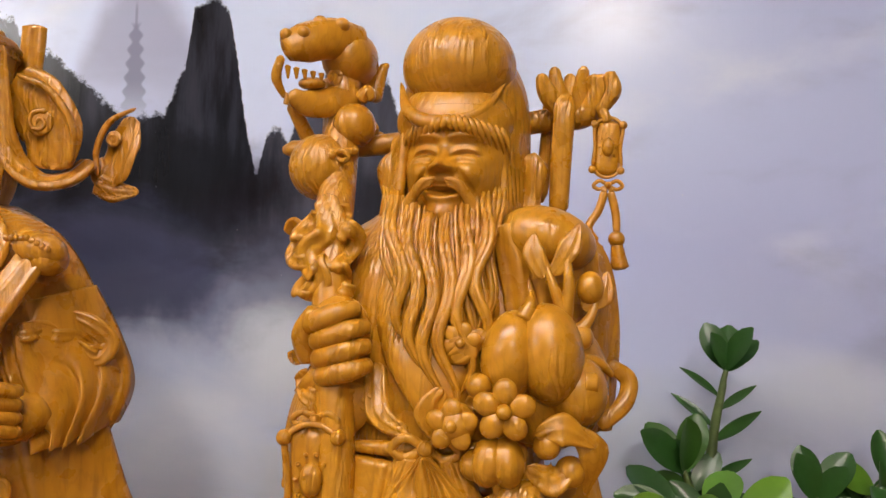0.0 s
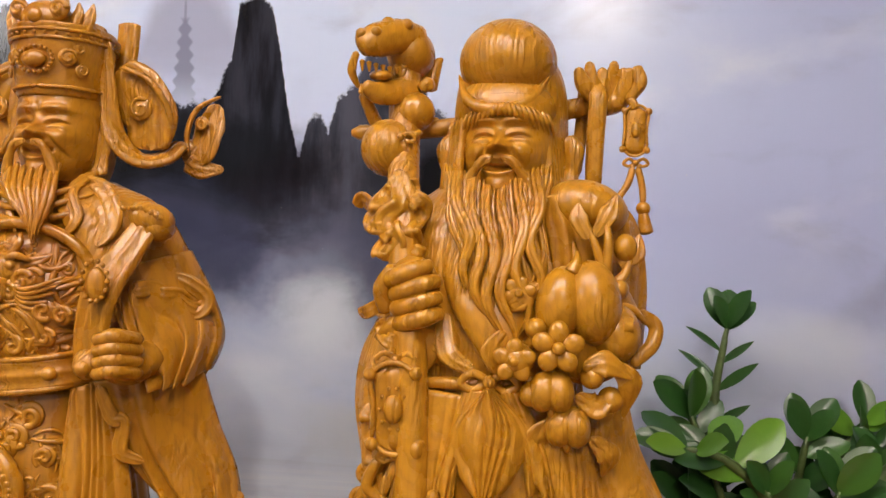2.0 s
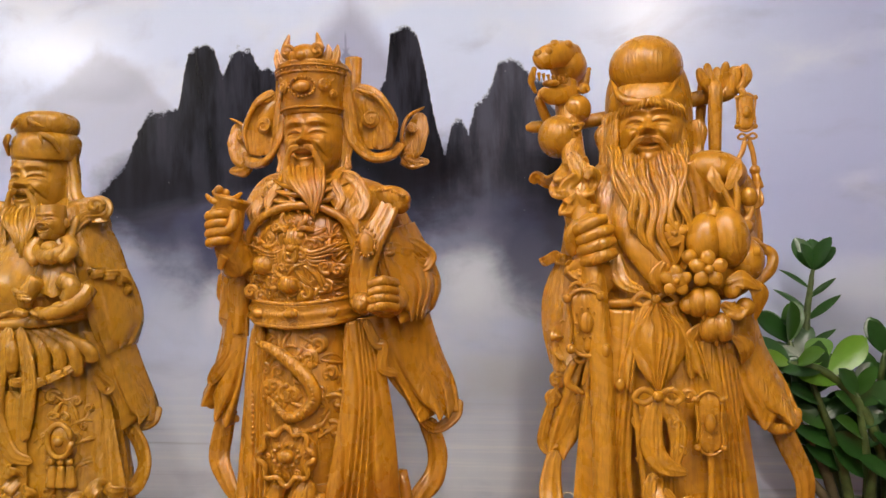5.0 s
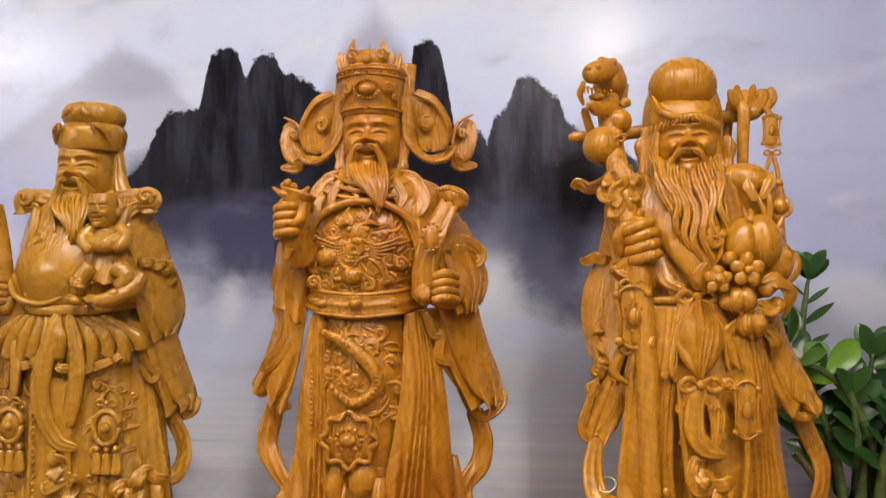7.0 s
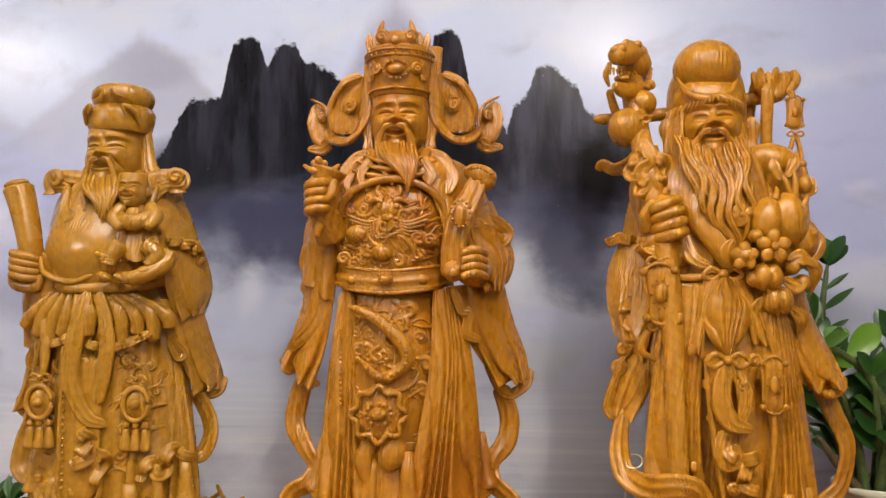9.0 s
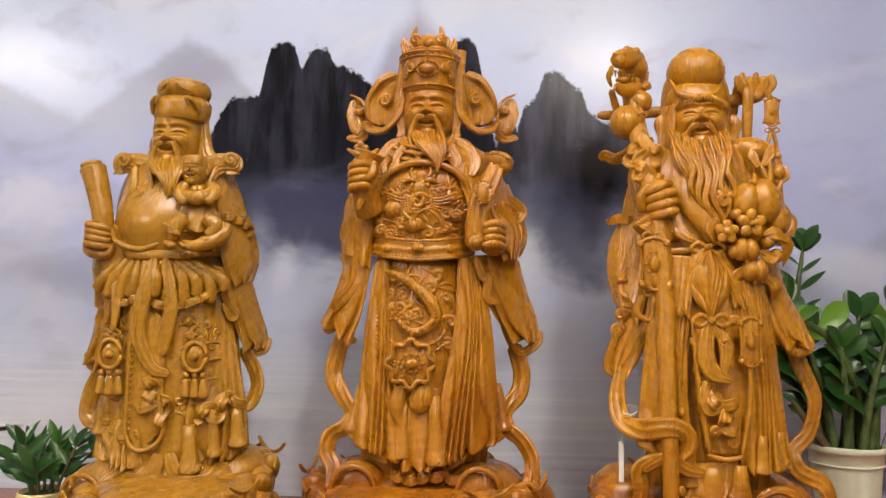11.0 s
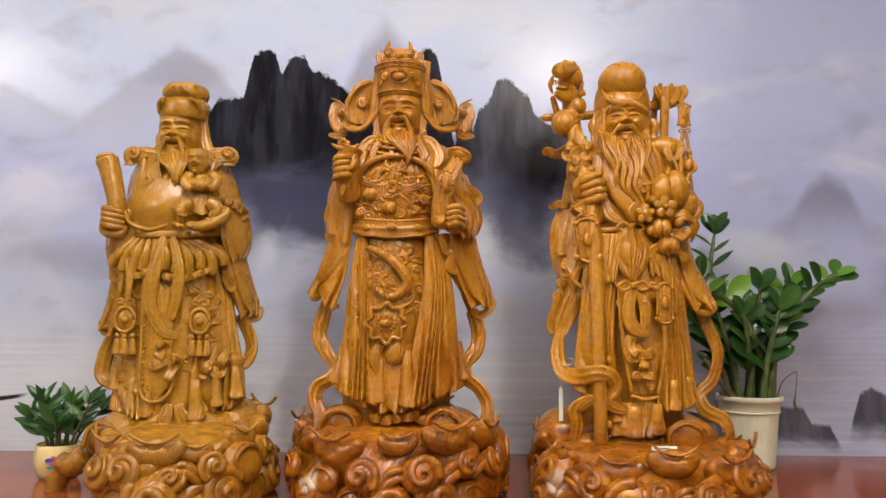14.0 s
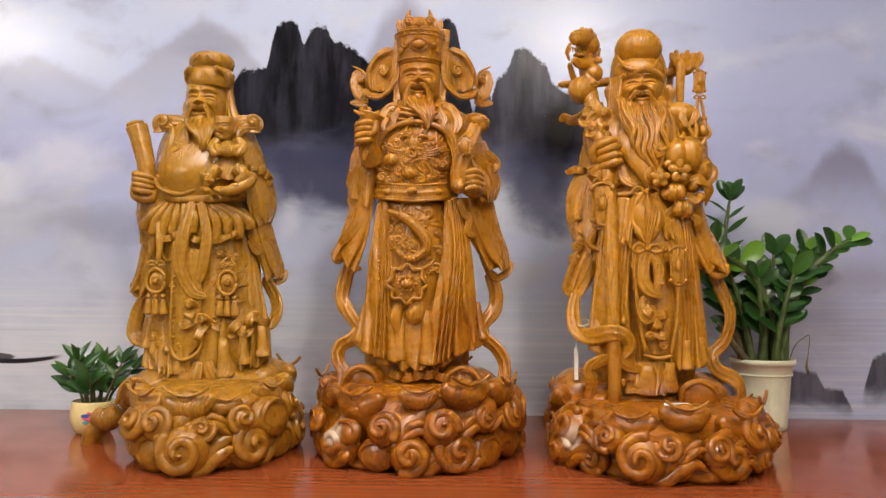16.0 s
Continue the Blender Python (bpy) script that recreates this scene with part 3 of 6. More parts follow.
    def relief(self, line, area, count, size, avoid=None):
        """Small raised scrolls and strokes on the front of a loft: area (x0, x1, z0, z1)."""
        for k in range(count):
            x, z = self.rng.uniform(*area[:2]), self.rng.uniform(*area[2:])
            if avoid and avoid(x, z):
                continue
            r = size * self.rng.uniform(0.6, 1.4)
            y = self.front(line, x, z)
            if k % 3 == 0:
                self.curl((x, y, z), r, (x * 0.008, -1, 0), 1.2, 0.3, self.rng.uniform(0, 6), self.rng.choice((-1, 1)), 0.3)
            else:
                a, b = self.rng.uniform(0, 6.28), self.rng.uniform(-1.6, 1.6)
                pts = []
                for j in range(5):
                    t = (j - 2) / 2 * r * 1.7
                    px, pz = x + t * math.cos(a + b * j / 4), z + t * math.sin(a + b * j / 4)
                    pts.append((px, self.front(line, px, pz) - 0.5, pz))
                self.tube(pts, [r * 0.14, r * 0.3, r * 0.12], 1.0, n=7, fine=3)

    def drape(self, left, right, depth, flutes, amp, hem=0.0, flare=0.0, top=0.25, back=7, rows=64, sway=0.1):
        """Hanging cloth between two edge lines: rounded flutes with sharp valleys that deepen downwards and open at the hem."""
        a, b = smooth_line(left, rows), smooth_line(right, rows)
        cols = max(28, int(flutes * 13))
        u = np.linspace(0, 1, cols)
        rings = []
        for i in range(rows):
            t = i / (rows - 1)
            ridge = np.abs(np.sin(math.pi * flutes * (u + sway * np.sin(3.6 * t + 8 * u + flutes)))) ** 0.8
            bow = np.sin(math.pi * np.clip(u, 0.015, 0.985)) ** 0.55
            mid = a[i] + (b[i] - a[i]) * u[:, None]
            out = depth * bow + amp * (top + (1 - top) * t) * ridge * bow**0.5 + flare * t**4 * ridge
            front = mid.copy()
            front[:, 1] -= out
            front[:, 2] -= hem * (ridge - 0.45) * t**7
            rear = mid[::-1].copy()
            rear[:, 1] += back * np.sin(math.pi * u)
            rear[:, 2] -= hem * (ridge[::-1] - 0.45) * t**7
            rings.append(np.vstack([front, rear]))
        self.skin(rings)

    def trumpet(self, c, r, long, lean=(0, 0), lip=1.5):
        """The open end of a cloth fold: a flared tube with a rolled lip and a hollow mouth. c: the middle of the mouth."""
        x, y, z = c
        out = [(0.45, 1.0), (0.55, 0.75), (0.62, 0.5), (0.72, 0.25), (0.88, 0.08), (1.0, 0.0), (0.92, -0.02), (0.75, 0.05), (0.62, 0.2), (0.5, 0.45), (0.2, 0.5)]
        rings = []
        for q, h in out:
            ring = []
            for k in range(20):
                a = 2 * math.pi * k / 20
                w = r * q * (1 + 0.12 * math.sin(2 * a + x))
                ring.append((x + lean[0] * h + w * math.cos(a), y + lean[1] * h + 0.75 * w * math.sin(a), z + long * h + (0.22 * r * math.sin(a) if h < 0.3 else 0)))
            rings.append(ring)
        self.skin(rings)

    def face(self, cx, eye, y, w=36.0, deep=36.0, turn=0.0, size=1.0):
        """A laughing old face: brows, narrowed eyes, full cheeks, broad nose and an open mouth. eye: height of the eye line."""
        top, low = 34.0, -50.0
        rings = []
        ang = np.concatenate([np.linspace(-1.5, 1.5, 96), np.linspace(1.9, 4.38, 8)])
        ct, st = math.cos(radians(turn)), math.sin(radians(turn))

        def bell(v, s):
            return np.exp(-0.5 * (v / s) ** 2)

        for z in np.linspace(low, top, 100):
            k = 1.0 - 0.10 * ((z - 2) / 36) ** 2 - (0.30 * max(0, (-z - 22) / 28) ** 2)
            x = w * k * np.sin(ang)
            base = deep * (1.0 - 0.12 * max(0, (z - 5) / 30) ** 2) * np.cos(ang)
            m = np.abs(x)
            d = 0 * x
            d += bell(x, 3.4) * np.interp(z, [-15, -13.5, -11, 2, 8], [0, 5, 11, 3.5, 0])
            d += bell(x, 5.0) * bell(z + 10.5, 3.4) * 5
            d += bell(m - 7.6, 2.9) * bell(z + 11.5, 2.8) * 6
            d -= bell(m - 14.5, 9) * bell(z - 1, 5.2) * 5.5
            arch = z + 0.028 * (m - 15) ** 2
            inside = 1 / (1 + np.exp((np.abs(m - 15) - 9) * 1.2))
            d += inside * bell(arch - 1.8, 2.3) * 4.2
            d -= inside * bell(arch + 0.6, 0.95) * 3.8
            d += inside * bell(arch + 3.8, 1.8) * 3.0
            d -= bell(m - 15, 10) * bell(arch + 7.0, 1.2) * 1.2
            d += bell(m - 15, 10) * bell(z - 11.5 + 0.012 * (m - 14) ** 2, 2.4) * 4.4
            d -= bell(x, 2.0) * bell(z - 9, 5) * 1.6
            d += bell(m - 20.5, 7.6) * bell(z + 13.5, 7.0) * 8.2
            fold = m - (9.5 + np.clip((-z - 10), 0, 30) * 0.62)
            d -= bell(fold, 1.6) * bell(z + 21, 8) * 3.6
            smile = z + 26.5 - 0.016 * x**2
            wide = 1 / (1 + np.exp((m - 13.0) * 0.9))
            d += bell(x, 17) * bell(z + 25, 9) * 3.0
            d -= wide * bell(smile, 2.9) * 9.0
            d += wide * bell(smile - 1.9, 1.1) * 5.0
            d += wide * bell(smile + 5.4, 2.1) * 4.4
            d += wide * bell(smile - 5.2, 1.6) * 2.2
            d += bell(x, 9) * bell(z + 43, 6) * 6.5
            front = np.cos(ang).clip(0, 1) ** 0.6
            px, py = x, -(base + d * front)
            rings.append(np.stack([cx + size * (px * ct - py * st), y + size * (px * st + py * ct), np.full(len(ang), eye + size * z)], 1))
        self.skin(rings)

    def locks(self, tops, tips, swing, thick, strands=3, waves=1.6, bow=6.0, phase=0.0):
        """Locks of a beard: from each top to each tip a bundle of fine strands that wave together."""
        count = len(tops)
        for k in range(count):
            a, b = np.array(tops[k], float), np.array(tips[k], float)
            for j in range(strands):
                off = (j - (strands - 1) / 2)
                pts = []
                for i in range(15):
                    f = i / 14
                    p = a + (b - a) * f
                    s = swing * (0.25 + 0.75 * f) * math.sin(phase + k * 0.55 + f * 2 * math.pi * waves)
                    gather = thick * 1.25 * off * (1 - 0.75 * f**2)
                    pts.append((p[0] + s + gather, p[1] - bow * math.sin(math.pi * f) - (1.6 if j % 2 else 0) + abs(off) * 0.8, p[2]))
                self.tube(pts, [thick * 0.5, thick * 0.85, thick, thick * 0.8, 0.5], 1.0, n=7, fine=3)

    def finish(self, name, unit, material, place, label):
        me = mesh_of(name, (np.vstack(self.v) / unit).tolist(), self.f)
        me.materials.append(material)
        ob = new(name, me)
        ob.matrix_basis = place
        return tagged(ob, label, "statue", "carved deities on the table")


def folds(count, depth, phase=0.0, z0=0.0, z1=400.0, low=1.0, high=0.3, lean=0.004, sharp=0.8):
    """Robe folds: upright ridges that deepen from z1 down to z0 and wander a little."""

    def fold(a, z):
        t = min(1, max(0, (z1 - z) / (z1 - z0)))
        amp = depth * (high + (low - high) * t)
        u = count * a + phase + 0.9 * math.sin(2.3 * a + z * lean * 2) + z * lean
        w = 1 - abs(math.sin(u * 0.5)) ** sharp
        w2 = math.sin(u * 1.7 + 1.3) * 0.25
        return 1 + amp * (w - 0.4 + w2)

    return fold


def cloud_base(s, cy, rx, ry, top, seed, cx=0.0):
    """A carved foot of rolling clouds: bold scrolls with streaming tails below, boat-shaped ingots above."""
    g = random.Random(seed)
    lump = lambda a, z: 1 + 0.05 * math.sin(5 * a + z * 0.05 + seed) + 0.05 * math.sin(9 * a - z * 0.06)
    s.loft([(0, cx, cy, rx * 0.80, ry * 0.80), (10, cx, cy, rx * 0.85, ry * 0.85), (top * 0.5, cx, cy, rx * 0.86, ry * 0.86), (top * 0.85, cx, cy, rx * 0.82, ry * 0.80), (top, cx, cy + 8, rx * 0.66, ry * 0.6)], lump, 150, 40)
    for tier, (z, r0, out, count) in enumerate(((0.20, 30, 0.88, 15), (0.55, 29, 0.90, 14), (0.86, 30, 0.82, 11))):
        for k in range(count):
            a = 2 * math.pi * (k + 0.5 * (tier % 2) + g.uniform(-0.16, 0.16)) / count
            r = r0 * g.uniform(0.62, 1.32)
            far = out * g.uniform(0.95, 1.04)
            x, y = cx + math.sin(a) * rx * far, cy - math.cos(a) * ry * far
            z1 = max(r * 0.9, top * z + g.uniform(-13, 13))
            o = (math.sin(a), -math.cos(a), 0.12 + 0.22 * tier)
            side = np.array((math.cos(a), math.sin(a), 0.0))
            if tier == 2:
                # ingot: a boat with turned-up ends, a rim and a domed middle
                p = np.array((x, y, z1 - r * 0.1))
                s.tube([p + side * r * t + np.array((0, 0, r * 0.42 * t * t)) for t in (-1.22, -0.95, -0.5, 0, 0.5, 0.95, 1.22)], [r * 0.2, r * 0.44, r * 0.62, r * 0.66, r * 0.62, r * 0.44, r * 0.2], 0.95, n=16)
                s.ell(p + np.array((0, 0, r * 0.42)), (r * 0.62, r * 0.55, r * 0.42), (0, 0, math.degrees(a)), 20)
                s.tube([p + side * r * t + np.array(o) * r * 0.55 + np.array((0, 0, r * (0.30 + 0.38 * t * t))) for t in (-1.1, -0.6, 0, 0.6, 1.1)], r * 0.075, n=8)
            elif g.random() < 0.78:
                h = g.choice((-1, 1))
                s.curl((x, y, z1), r, o, g.uniform(1.3, 1.8), 0.27, g.uniform(0, 6.28), h, 0.95)
                # tails that stream from the scroll round the foot
                for w in (0.0, 0.42):
                    pts = []
                    for q, up in ((0.3, -0.75), (1.0, -0.72), (1.7, -0.25), (2.3, -0.05), (2.9, -0.35)):
                        b = a + h * q * r / (0.5 * (rx + ry)) * 0.95
                        pts.append((cx + math.sin(b) * rx * far * (1.03 - 0.05 * w), cy - math.cos(b) * ry * far * (1.03 - 0.05 * w), max(5, z1 + (up + w) * r)))
                    s.tube(pts, [r * 0.14, r * 0.25, r * 0.3, r * 0.22, r * 0.06], 0.9, n=12)
            else:
                # a hidden coin or a smooth swell
                e = Matrix((side, (0, 0, 1), np.array(o))).transposed().to_euler()
                s.ell((x, y, z1), (r * 1.1, r * 0.9, r * 0.5), tuple(math.degrees(q) for q in e), 22)
                s.tube([np.array((x, y, z1)) + (side * math.cos(q) * r * 0.75 + np.array((0, 0, math.sin(q) * r * 0.6))) + np.array(o) * r * 0.36 for q in np.linspace(0, 4.4, 9)], [r * 0.05, r * 0.13, r * 0.05], n=8)

# ---- the old man with the high brow, a dragon staff and peaches ----
def statue_of_long_life():
    s = Carving(3)
    cloud_base(s, -55, 184, 206, 96, 31, 8)
    s.at = (-11, 0, -11)
    # rocks behind the feet
    for c, r in (((-100, 20, 103), (45, 60, 48)), ((120, 20, 103), (45, 60, 42)), ((10, 10, 93), (120, 90, 50)), ((85, -50, 88), (34, 26, 32)), ((-70, -44, 93), (26, 30, 28)), ((-120, 0, 88), (36, 50, 30))):
        s.ell(c, r)
    s.ell((85, -78, 117), (34, 10, 28))
    s.tube([(55, -80, 97), (57, -84, 125), (82, -86, 140), (108, -84, 124), (115, -80, 98)], 3.5)
    for px, pz in ((-14, 6), (0, 14), (14, 4), (-4, -4), (10, -10)):
        s.ell((104 + px, -88, 92 + pz), 2.6, n=8)
    # robe core
    robe = s.loft([(65, 5, 5, 70, 46), (103, 10, 5, 80, 52), (173, 16, 2, 84, 52), (253, 16, 0, 80, 51), (343, 12, 0, 76, 48), (403, 10, 0, 74, 47), (458, 6, 4, 72, 44), (513, 6, 10, 86, 46), (558, 6, 18, 96, 45), (588, 8, 26, 88, 40), (608, 8, 30, 60, 31), (628, 4, 32, 34, 23)], folds(17, 0.07, 0.6, 80, 480, 1.0, 0.2))
    # pleated skirt at both sides of the front panel
    s.drape([(-60, -34, 446), (-74, -40, 358), (-86, -44, 262), (-92, -46, 194)], [(-14, -46, 443), (-22, -54, 358), (-27, -58, 263), (-18, -60, 170)], 8, 5, 7, 12, 8)
    s.drape([(36, -50, 416), (42, -54, 339), (47, -56, 245), (42, -58, 161)], [(84, -36, 408), (95, -40, 331), (104, -40, 245), (111, -40, 169)], 8, 6, 7, 12, 9)
    s.drape([(-25, -36, 450), (-21, -48, 368), (-11, -54, 263), (-1, -58, 181)], [(53, -36, 451), (55, -48, 368), (57, -54, 264), (46, -58, 181)], 7, 1, 2, 0, 0)
    for q in ([(-22, -70, 357), (-15, -74, 264), (-3, -76, 184)], [(49, -70, 358), (52, -73, 264), (39, -76, 181)], [(-5, -77, 182), (17, -79, 177), (41, -77, 181)]):
        s.tube(q, [3, 3.5, 3])
    for c, r, h in (((-28, -62, 143), 17, 50), ((2, -72, 121), 20, 44), ((38, -72, 125), 17, 44), ((68, -66, 162), 14, 44), ((95, -52, 170), 13, 40), ((-46, -58, 169), 12, 40)):
        s.trumpet(c, r, h)
    s.drape([(-28, -62, 170), (-32, -64, 144), (-36, -66, 123)], [(35, -64, 170), (41, -68, 143), (43, -70, 121)], 6, 4, 6, 8, 8)
    # mantle over the far arm: long broad folds with a rolled lower edge
    s.drape([(-41, 34, 602), (-80, 46, 568), (-95, 54, 507), (-106, 48, 454), (-115, 38, 431)], [(-23, 14, 587), (-38, 20, 512), (-57, 4, 450), (-70, -6, 389), (-81, -10, 359)], 16, 2.2, 7, 8, 4)
    s.drape([(-97, 42, 505), (-116, 36, 463), (-119, 30, 422), (-111, 24, 381)], [(-62, 8, 470), (-69, 2, 420), (-75, -2, 379), (-79, -2, 350)], 12, 1.8, 9, 12, 6)
    s.drape([(-92, 18, 391), (-106, 18, 350), (-116, 20, 315), (-120, 22, 288)], [(-47, -10, 399), (-61, -10, 350), (-80, -4, 300), (-94, 2, 279)], 9, 1.8, 8, 12, 8)
    s.tube([(-103, 0, 355), (-118, 6, 310), (-121, 10, 288), (-110, 6, 280), (-92, -6, 300), (-78, -16, 339)], [4, 6, 7, 7, 6, 4], 0.5)
    for q in ((-102, 4, 362), (-108, 6, 340), (-87, -2, 379)):
        s.curl(q, 11, (-0.4, -1, 0), 1.3, 0.3)
    s.ruffle([(-120, 32, 495), (-99, 28, 503), (-78, 16, 489), (-65, 4, 470)], 7, 4, 5)
    s.ruffle([(-91, 0, 427), (-103, 2, 407), (-91, -2, 387), (-99, 0, 370)], 8, 3, 5)
    # near shoulder and arm, with its hanging sleeve
    s.drape([(39, -20, 599), (47, -24, 565), (56, -26, 516), (66, -24, 467)], [(77, 0, 610), (116, 12, 588), (129, 16, 533), (125, 10, 462)], 13, 3.2, 7, 0, 0)
    s.ell((77, -10, 593), (34, 26, 22), (0, 14, 0))
    for k in range(4):
        s.tube([(62 + k * 9, -22 + k * 6, 580 - k * 4), (70 + k * 9, -30 + k * 6, 545 - k * 6), (74 + k * 8, -34 + k * 5, 505)], [1, 3.5, 1])
    s.drape([(60, -30, 418), (71, -32, 379), (86, -32, 345), (103, -28, 323)], [(111, -4, 450), (124, -4, 401), (143, -6, 361), (156, -8, 327)], 11, 2.2, 9, 14, 9)
    s.tube([(152, -18, 334), (146, -24, 318), (125, -30, 314), (111, -34, 331), (97, -36, 359)], [5, 6, 6, 5, 4], 0.6)
    s.tube([(120, -8, 509), (134, -6, 499), (131, -10, 483), (115, -16, 468)], [5, 6, 6, 5], 0.6)
    # long scarves at both sides
    s.tube([(122, 10, 353), (146, 4, 293), (162, 0, 248), (150, -8, 203), (126, -14, 178), (132, -22.4, 153), (160, -26, 138), (170, -28.4, 113), (156, -32, 81), (160, -36.8, 58)], [10, 13, 13, 11, 11, 12, 13, 12, 10, 13], 0.4, twist=(0, 30, -30, 40, 0))
    s.tube([(-107, -14, 285), (-113, -20, 247), (-108, -34, 219), (-89, -58, 210), (-64, -84, 217), (-40, -84, 214), (-31, -78, 195), (-48, -72, 176), (-75, -66, 169), (-91, -60, 157), (-87, -58, 131), (-95, -60, 98)], [8, 13, 15, 15, 14, 13, 12, 11, 11, 12, 11, 8], 0.42, twist=(0, 30, 0, -30, 20, 0))
    s.tube([(-88, -64, 158), (-59, -80, 177), (-31, -76, 162), (-8, -72, 157)], [6, 9, 9, 6], 0.45)
    # girdle, bow and the gathered sash
    s.tube([(-60, -34, 450), (-25, -42, 451), (13, -44, 453), (60, -38, 456)], [4, 5, 5, 4])
    s.knot((4, -52, 455), 13, 36)
    s.drape([(1, -54, 451), (-22, -56, 419), (-17, -58, 386), (-1, -60, 361)], [(7, -54, 451), (35, -56, 420), (26, -58, 386), (7, -60, 361)], 9, 6, 5, 0, 0, 0.8)
    s.drape([(-17, -48, 448), (-30, -50, 406), (-38, -50, 377)], [(0, -52, 448), (-17, -56, 396), (-22, -56, 358)], 5, 3, 4, 8, 4)
    s.drape([(11, -52, 448), (29, -56, 406), (34, -56, 377)], [(31, -48, 448), (49, -50, 406), (59, -48, 374)], 5, 3, 4, 8, 4)
    s.knot((1, -76, 357), 14, 30)
    s.tube([(-2, -76, 351), (-7, -78, 310), (4, -80, 287), (28, -78, 279)], [9, 12, 11, 4], 0.4)
    s.tube([(7, -74, 351), (20, -76, 320), (15, -78, 283)], [6, 10, 5], 0.4)
    s.tube([(-5, -78, 278), (-11, -80, 259), (-4, -80, 241), (13, -80, 246), (5, -82, 264)], [5, 8, 9, 6, 3], 0.45)
    s.ruffle([(-5, -80, 273), (5, -82, 246), (27, -82, 249), (12, -82, 223), (31, -80, 212)], 8, 4, 5)
    s.plaque((52, -72, 329), 13, 30, 0, 6)
    for q in ((18, -76, 329), (20, -76, 301), (32, -72, 357), (-18, -70, 329), (-14, -70, 292), (21, -76, 232), (5, -76, 213), (28, -76, 199)):
        s.curl(q, 8, (0, -1, 0), 1.3, 0.28, q[2], 1, 0.4)
    # skull, brow dome and face
    s.loft([(575, 12, 39, 40, 28), (600, 12, 39, 50, 40), (640, 12, 39, 50, 44), (672, 12, 39, 50, 44), (700, 12, 39, 47, 44), (722, 12, 39, 38, 38), (736, 12, 39, 24, 26), (742, 12, 39, 6, 6)], None, 64, 48)
    s.ell((9, 22, 718), (42, 42, 37), n=48)
    s.ell((8, 14, 676), (43, 30, 30), n=36)
    s.tube([(-32, 8, 705), (-22, -10, 680), (1, -18, 671), (28, -10, 680), (45, 8, 705)], [1, 5, 6, 5, 1], n=12)
    s.face(11, 651, 16, 39, 37, -9)
    # fringe of the brows
    for h in (-1, 1):
        for k in range(10):
            x1 = h * (1 + k * 3.9)
            y0 = -24 + k * k * 0.34 - 0.16 * x1
            s.tube([(7 + x1 * 0.86, y0 + 6, 677 - k * 0.3), (7 + x1, y0, 673 - k * 0.5), (7 + x1 * 1.08 + h * 1.5, y0, 668 - k * 0.8), (7 + x1 * 1.1 + h * 3, y0 + 5, 664 - k * 1.6)], [1.0, 2.6, 2.2, 0.5], n=8, fine=4)
        # side hair and ear
        for k in range(6):
            s.tube([(8 + h * (34 + k * 2.6), 2 + k * 5, 668), (8 + h * (37 + k * 2.4), 0 + k * 5, 630), (8 + h * (39 + k * 2.2) + 2 * math.sin(k), -6 + k * 5, 585), (8 + h * (36 + k * 3), -10 + k * 5, 540)], [3, 4.2, 4.2, 1.5], n=8)
        s.tube([(12 + h * 48, 26, 655), (12 + h * 55, 24, 643), (12 + h * 53, 22, 625), (12 + h * 51, 18, 606)], [6, 9, 6, 9], 0.6, n=14)
    # moustache and long waving beard
    for h in (-1, 1):
        for k in range(3):
            s.tube([(4 + h * (3 + k), -28, 632 - k * 2), (4 + h * (14 + k), -27 + k, 627 - k * 2), (4 + h * (24 + 2 * k), -20, 604), (4 + h * (27 - k * 2), -26, 570), (4 + h * (19 + 2 * k), -34, 536), (4 + h * (22 - 2 * k), -42, 508)], [1.5, 3.4, 3.6, 3.6, 3, 0.8], n=9)
    beard = s.loft([(462, 12, -50, 8, 6), (480, 10, -46, 18, 12), (513, 6, -34, 36, 20), (553, 4, -14, 46, 24), (588, 3, 4, 45, 24), (606, 3, 14, 38, 24)], None, 80, 40)
    tops = [(3 + u * 40, -2 - 22 * math.sqrt(1 - (u * 0.95) ** 2), 606 + 22 * abs(u)) for u in np.linspace(-1, 1, 13)]
    tips = [(11 + u * 26, -52 + abs(u) * 8, 466 + abs(u) ** 1.4 * 52 + 8 * (k % 2)) for k, u in enumerate(np.linspace(-1, 1, 13))]
    s.locks(tops, tips, 5.0, 2.6, 3, 1.7, 10, 0.4)
    s.locks(tops[1:-1:2], [(p[0] + 3, p[1] - 4, p[2] - 4) for p in tips[1:-1:2]], 7.0, 3.4, 2, 1.9, 15, 2.0)
    # open collar behind the beard
    s.tube([(-36, -30, 505), (-29, -46, 475), (-8, -52, 463)], [8, 9, 4], 0.5)
    s.tube([(44, -30, 525), (30, -46, 488), (11, -52, 463)], [8, 9, 4], 0.5)
    # the staff with its dragon's head
    s.tube([(-55, -86, 95), (-54, -80, 171), (-55, -70, 263), (-54, -60, 338), (-55, -52, 405), (-58, -46, 463), (-66, -36, 523), (-72, -18, 580), (-79, 14, 638), (-82, 32, 689), (-85, 36, 716)], [10, 11, 12, 13, 13, 13, 13, 13, 14, 15, 16], 1.0, n=16)
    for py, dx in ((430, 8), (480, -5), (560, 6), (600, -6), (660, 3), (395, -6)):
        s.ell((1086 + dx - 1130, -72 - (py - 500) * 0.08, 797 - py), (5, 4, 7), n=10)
    # dragon's skull, snout, jaws, teeth, eyes, horns and mane
    s.ell((-79, 38, 730), (22, 26, 22))
    s.tube([(-69, 36, 740), (-87, 16, 740), (-103, -2, 732), (-115, -12, 725)], [14, 16, 15, 9], 0.8, n=14)
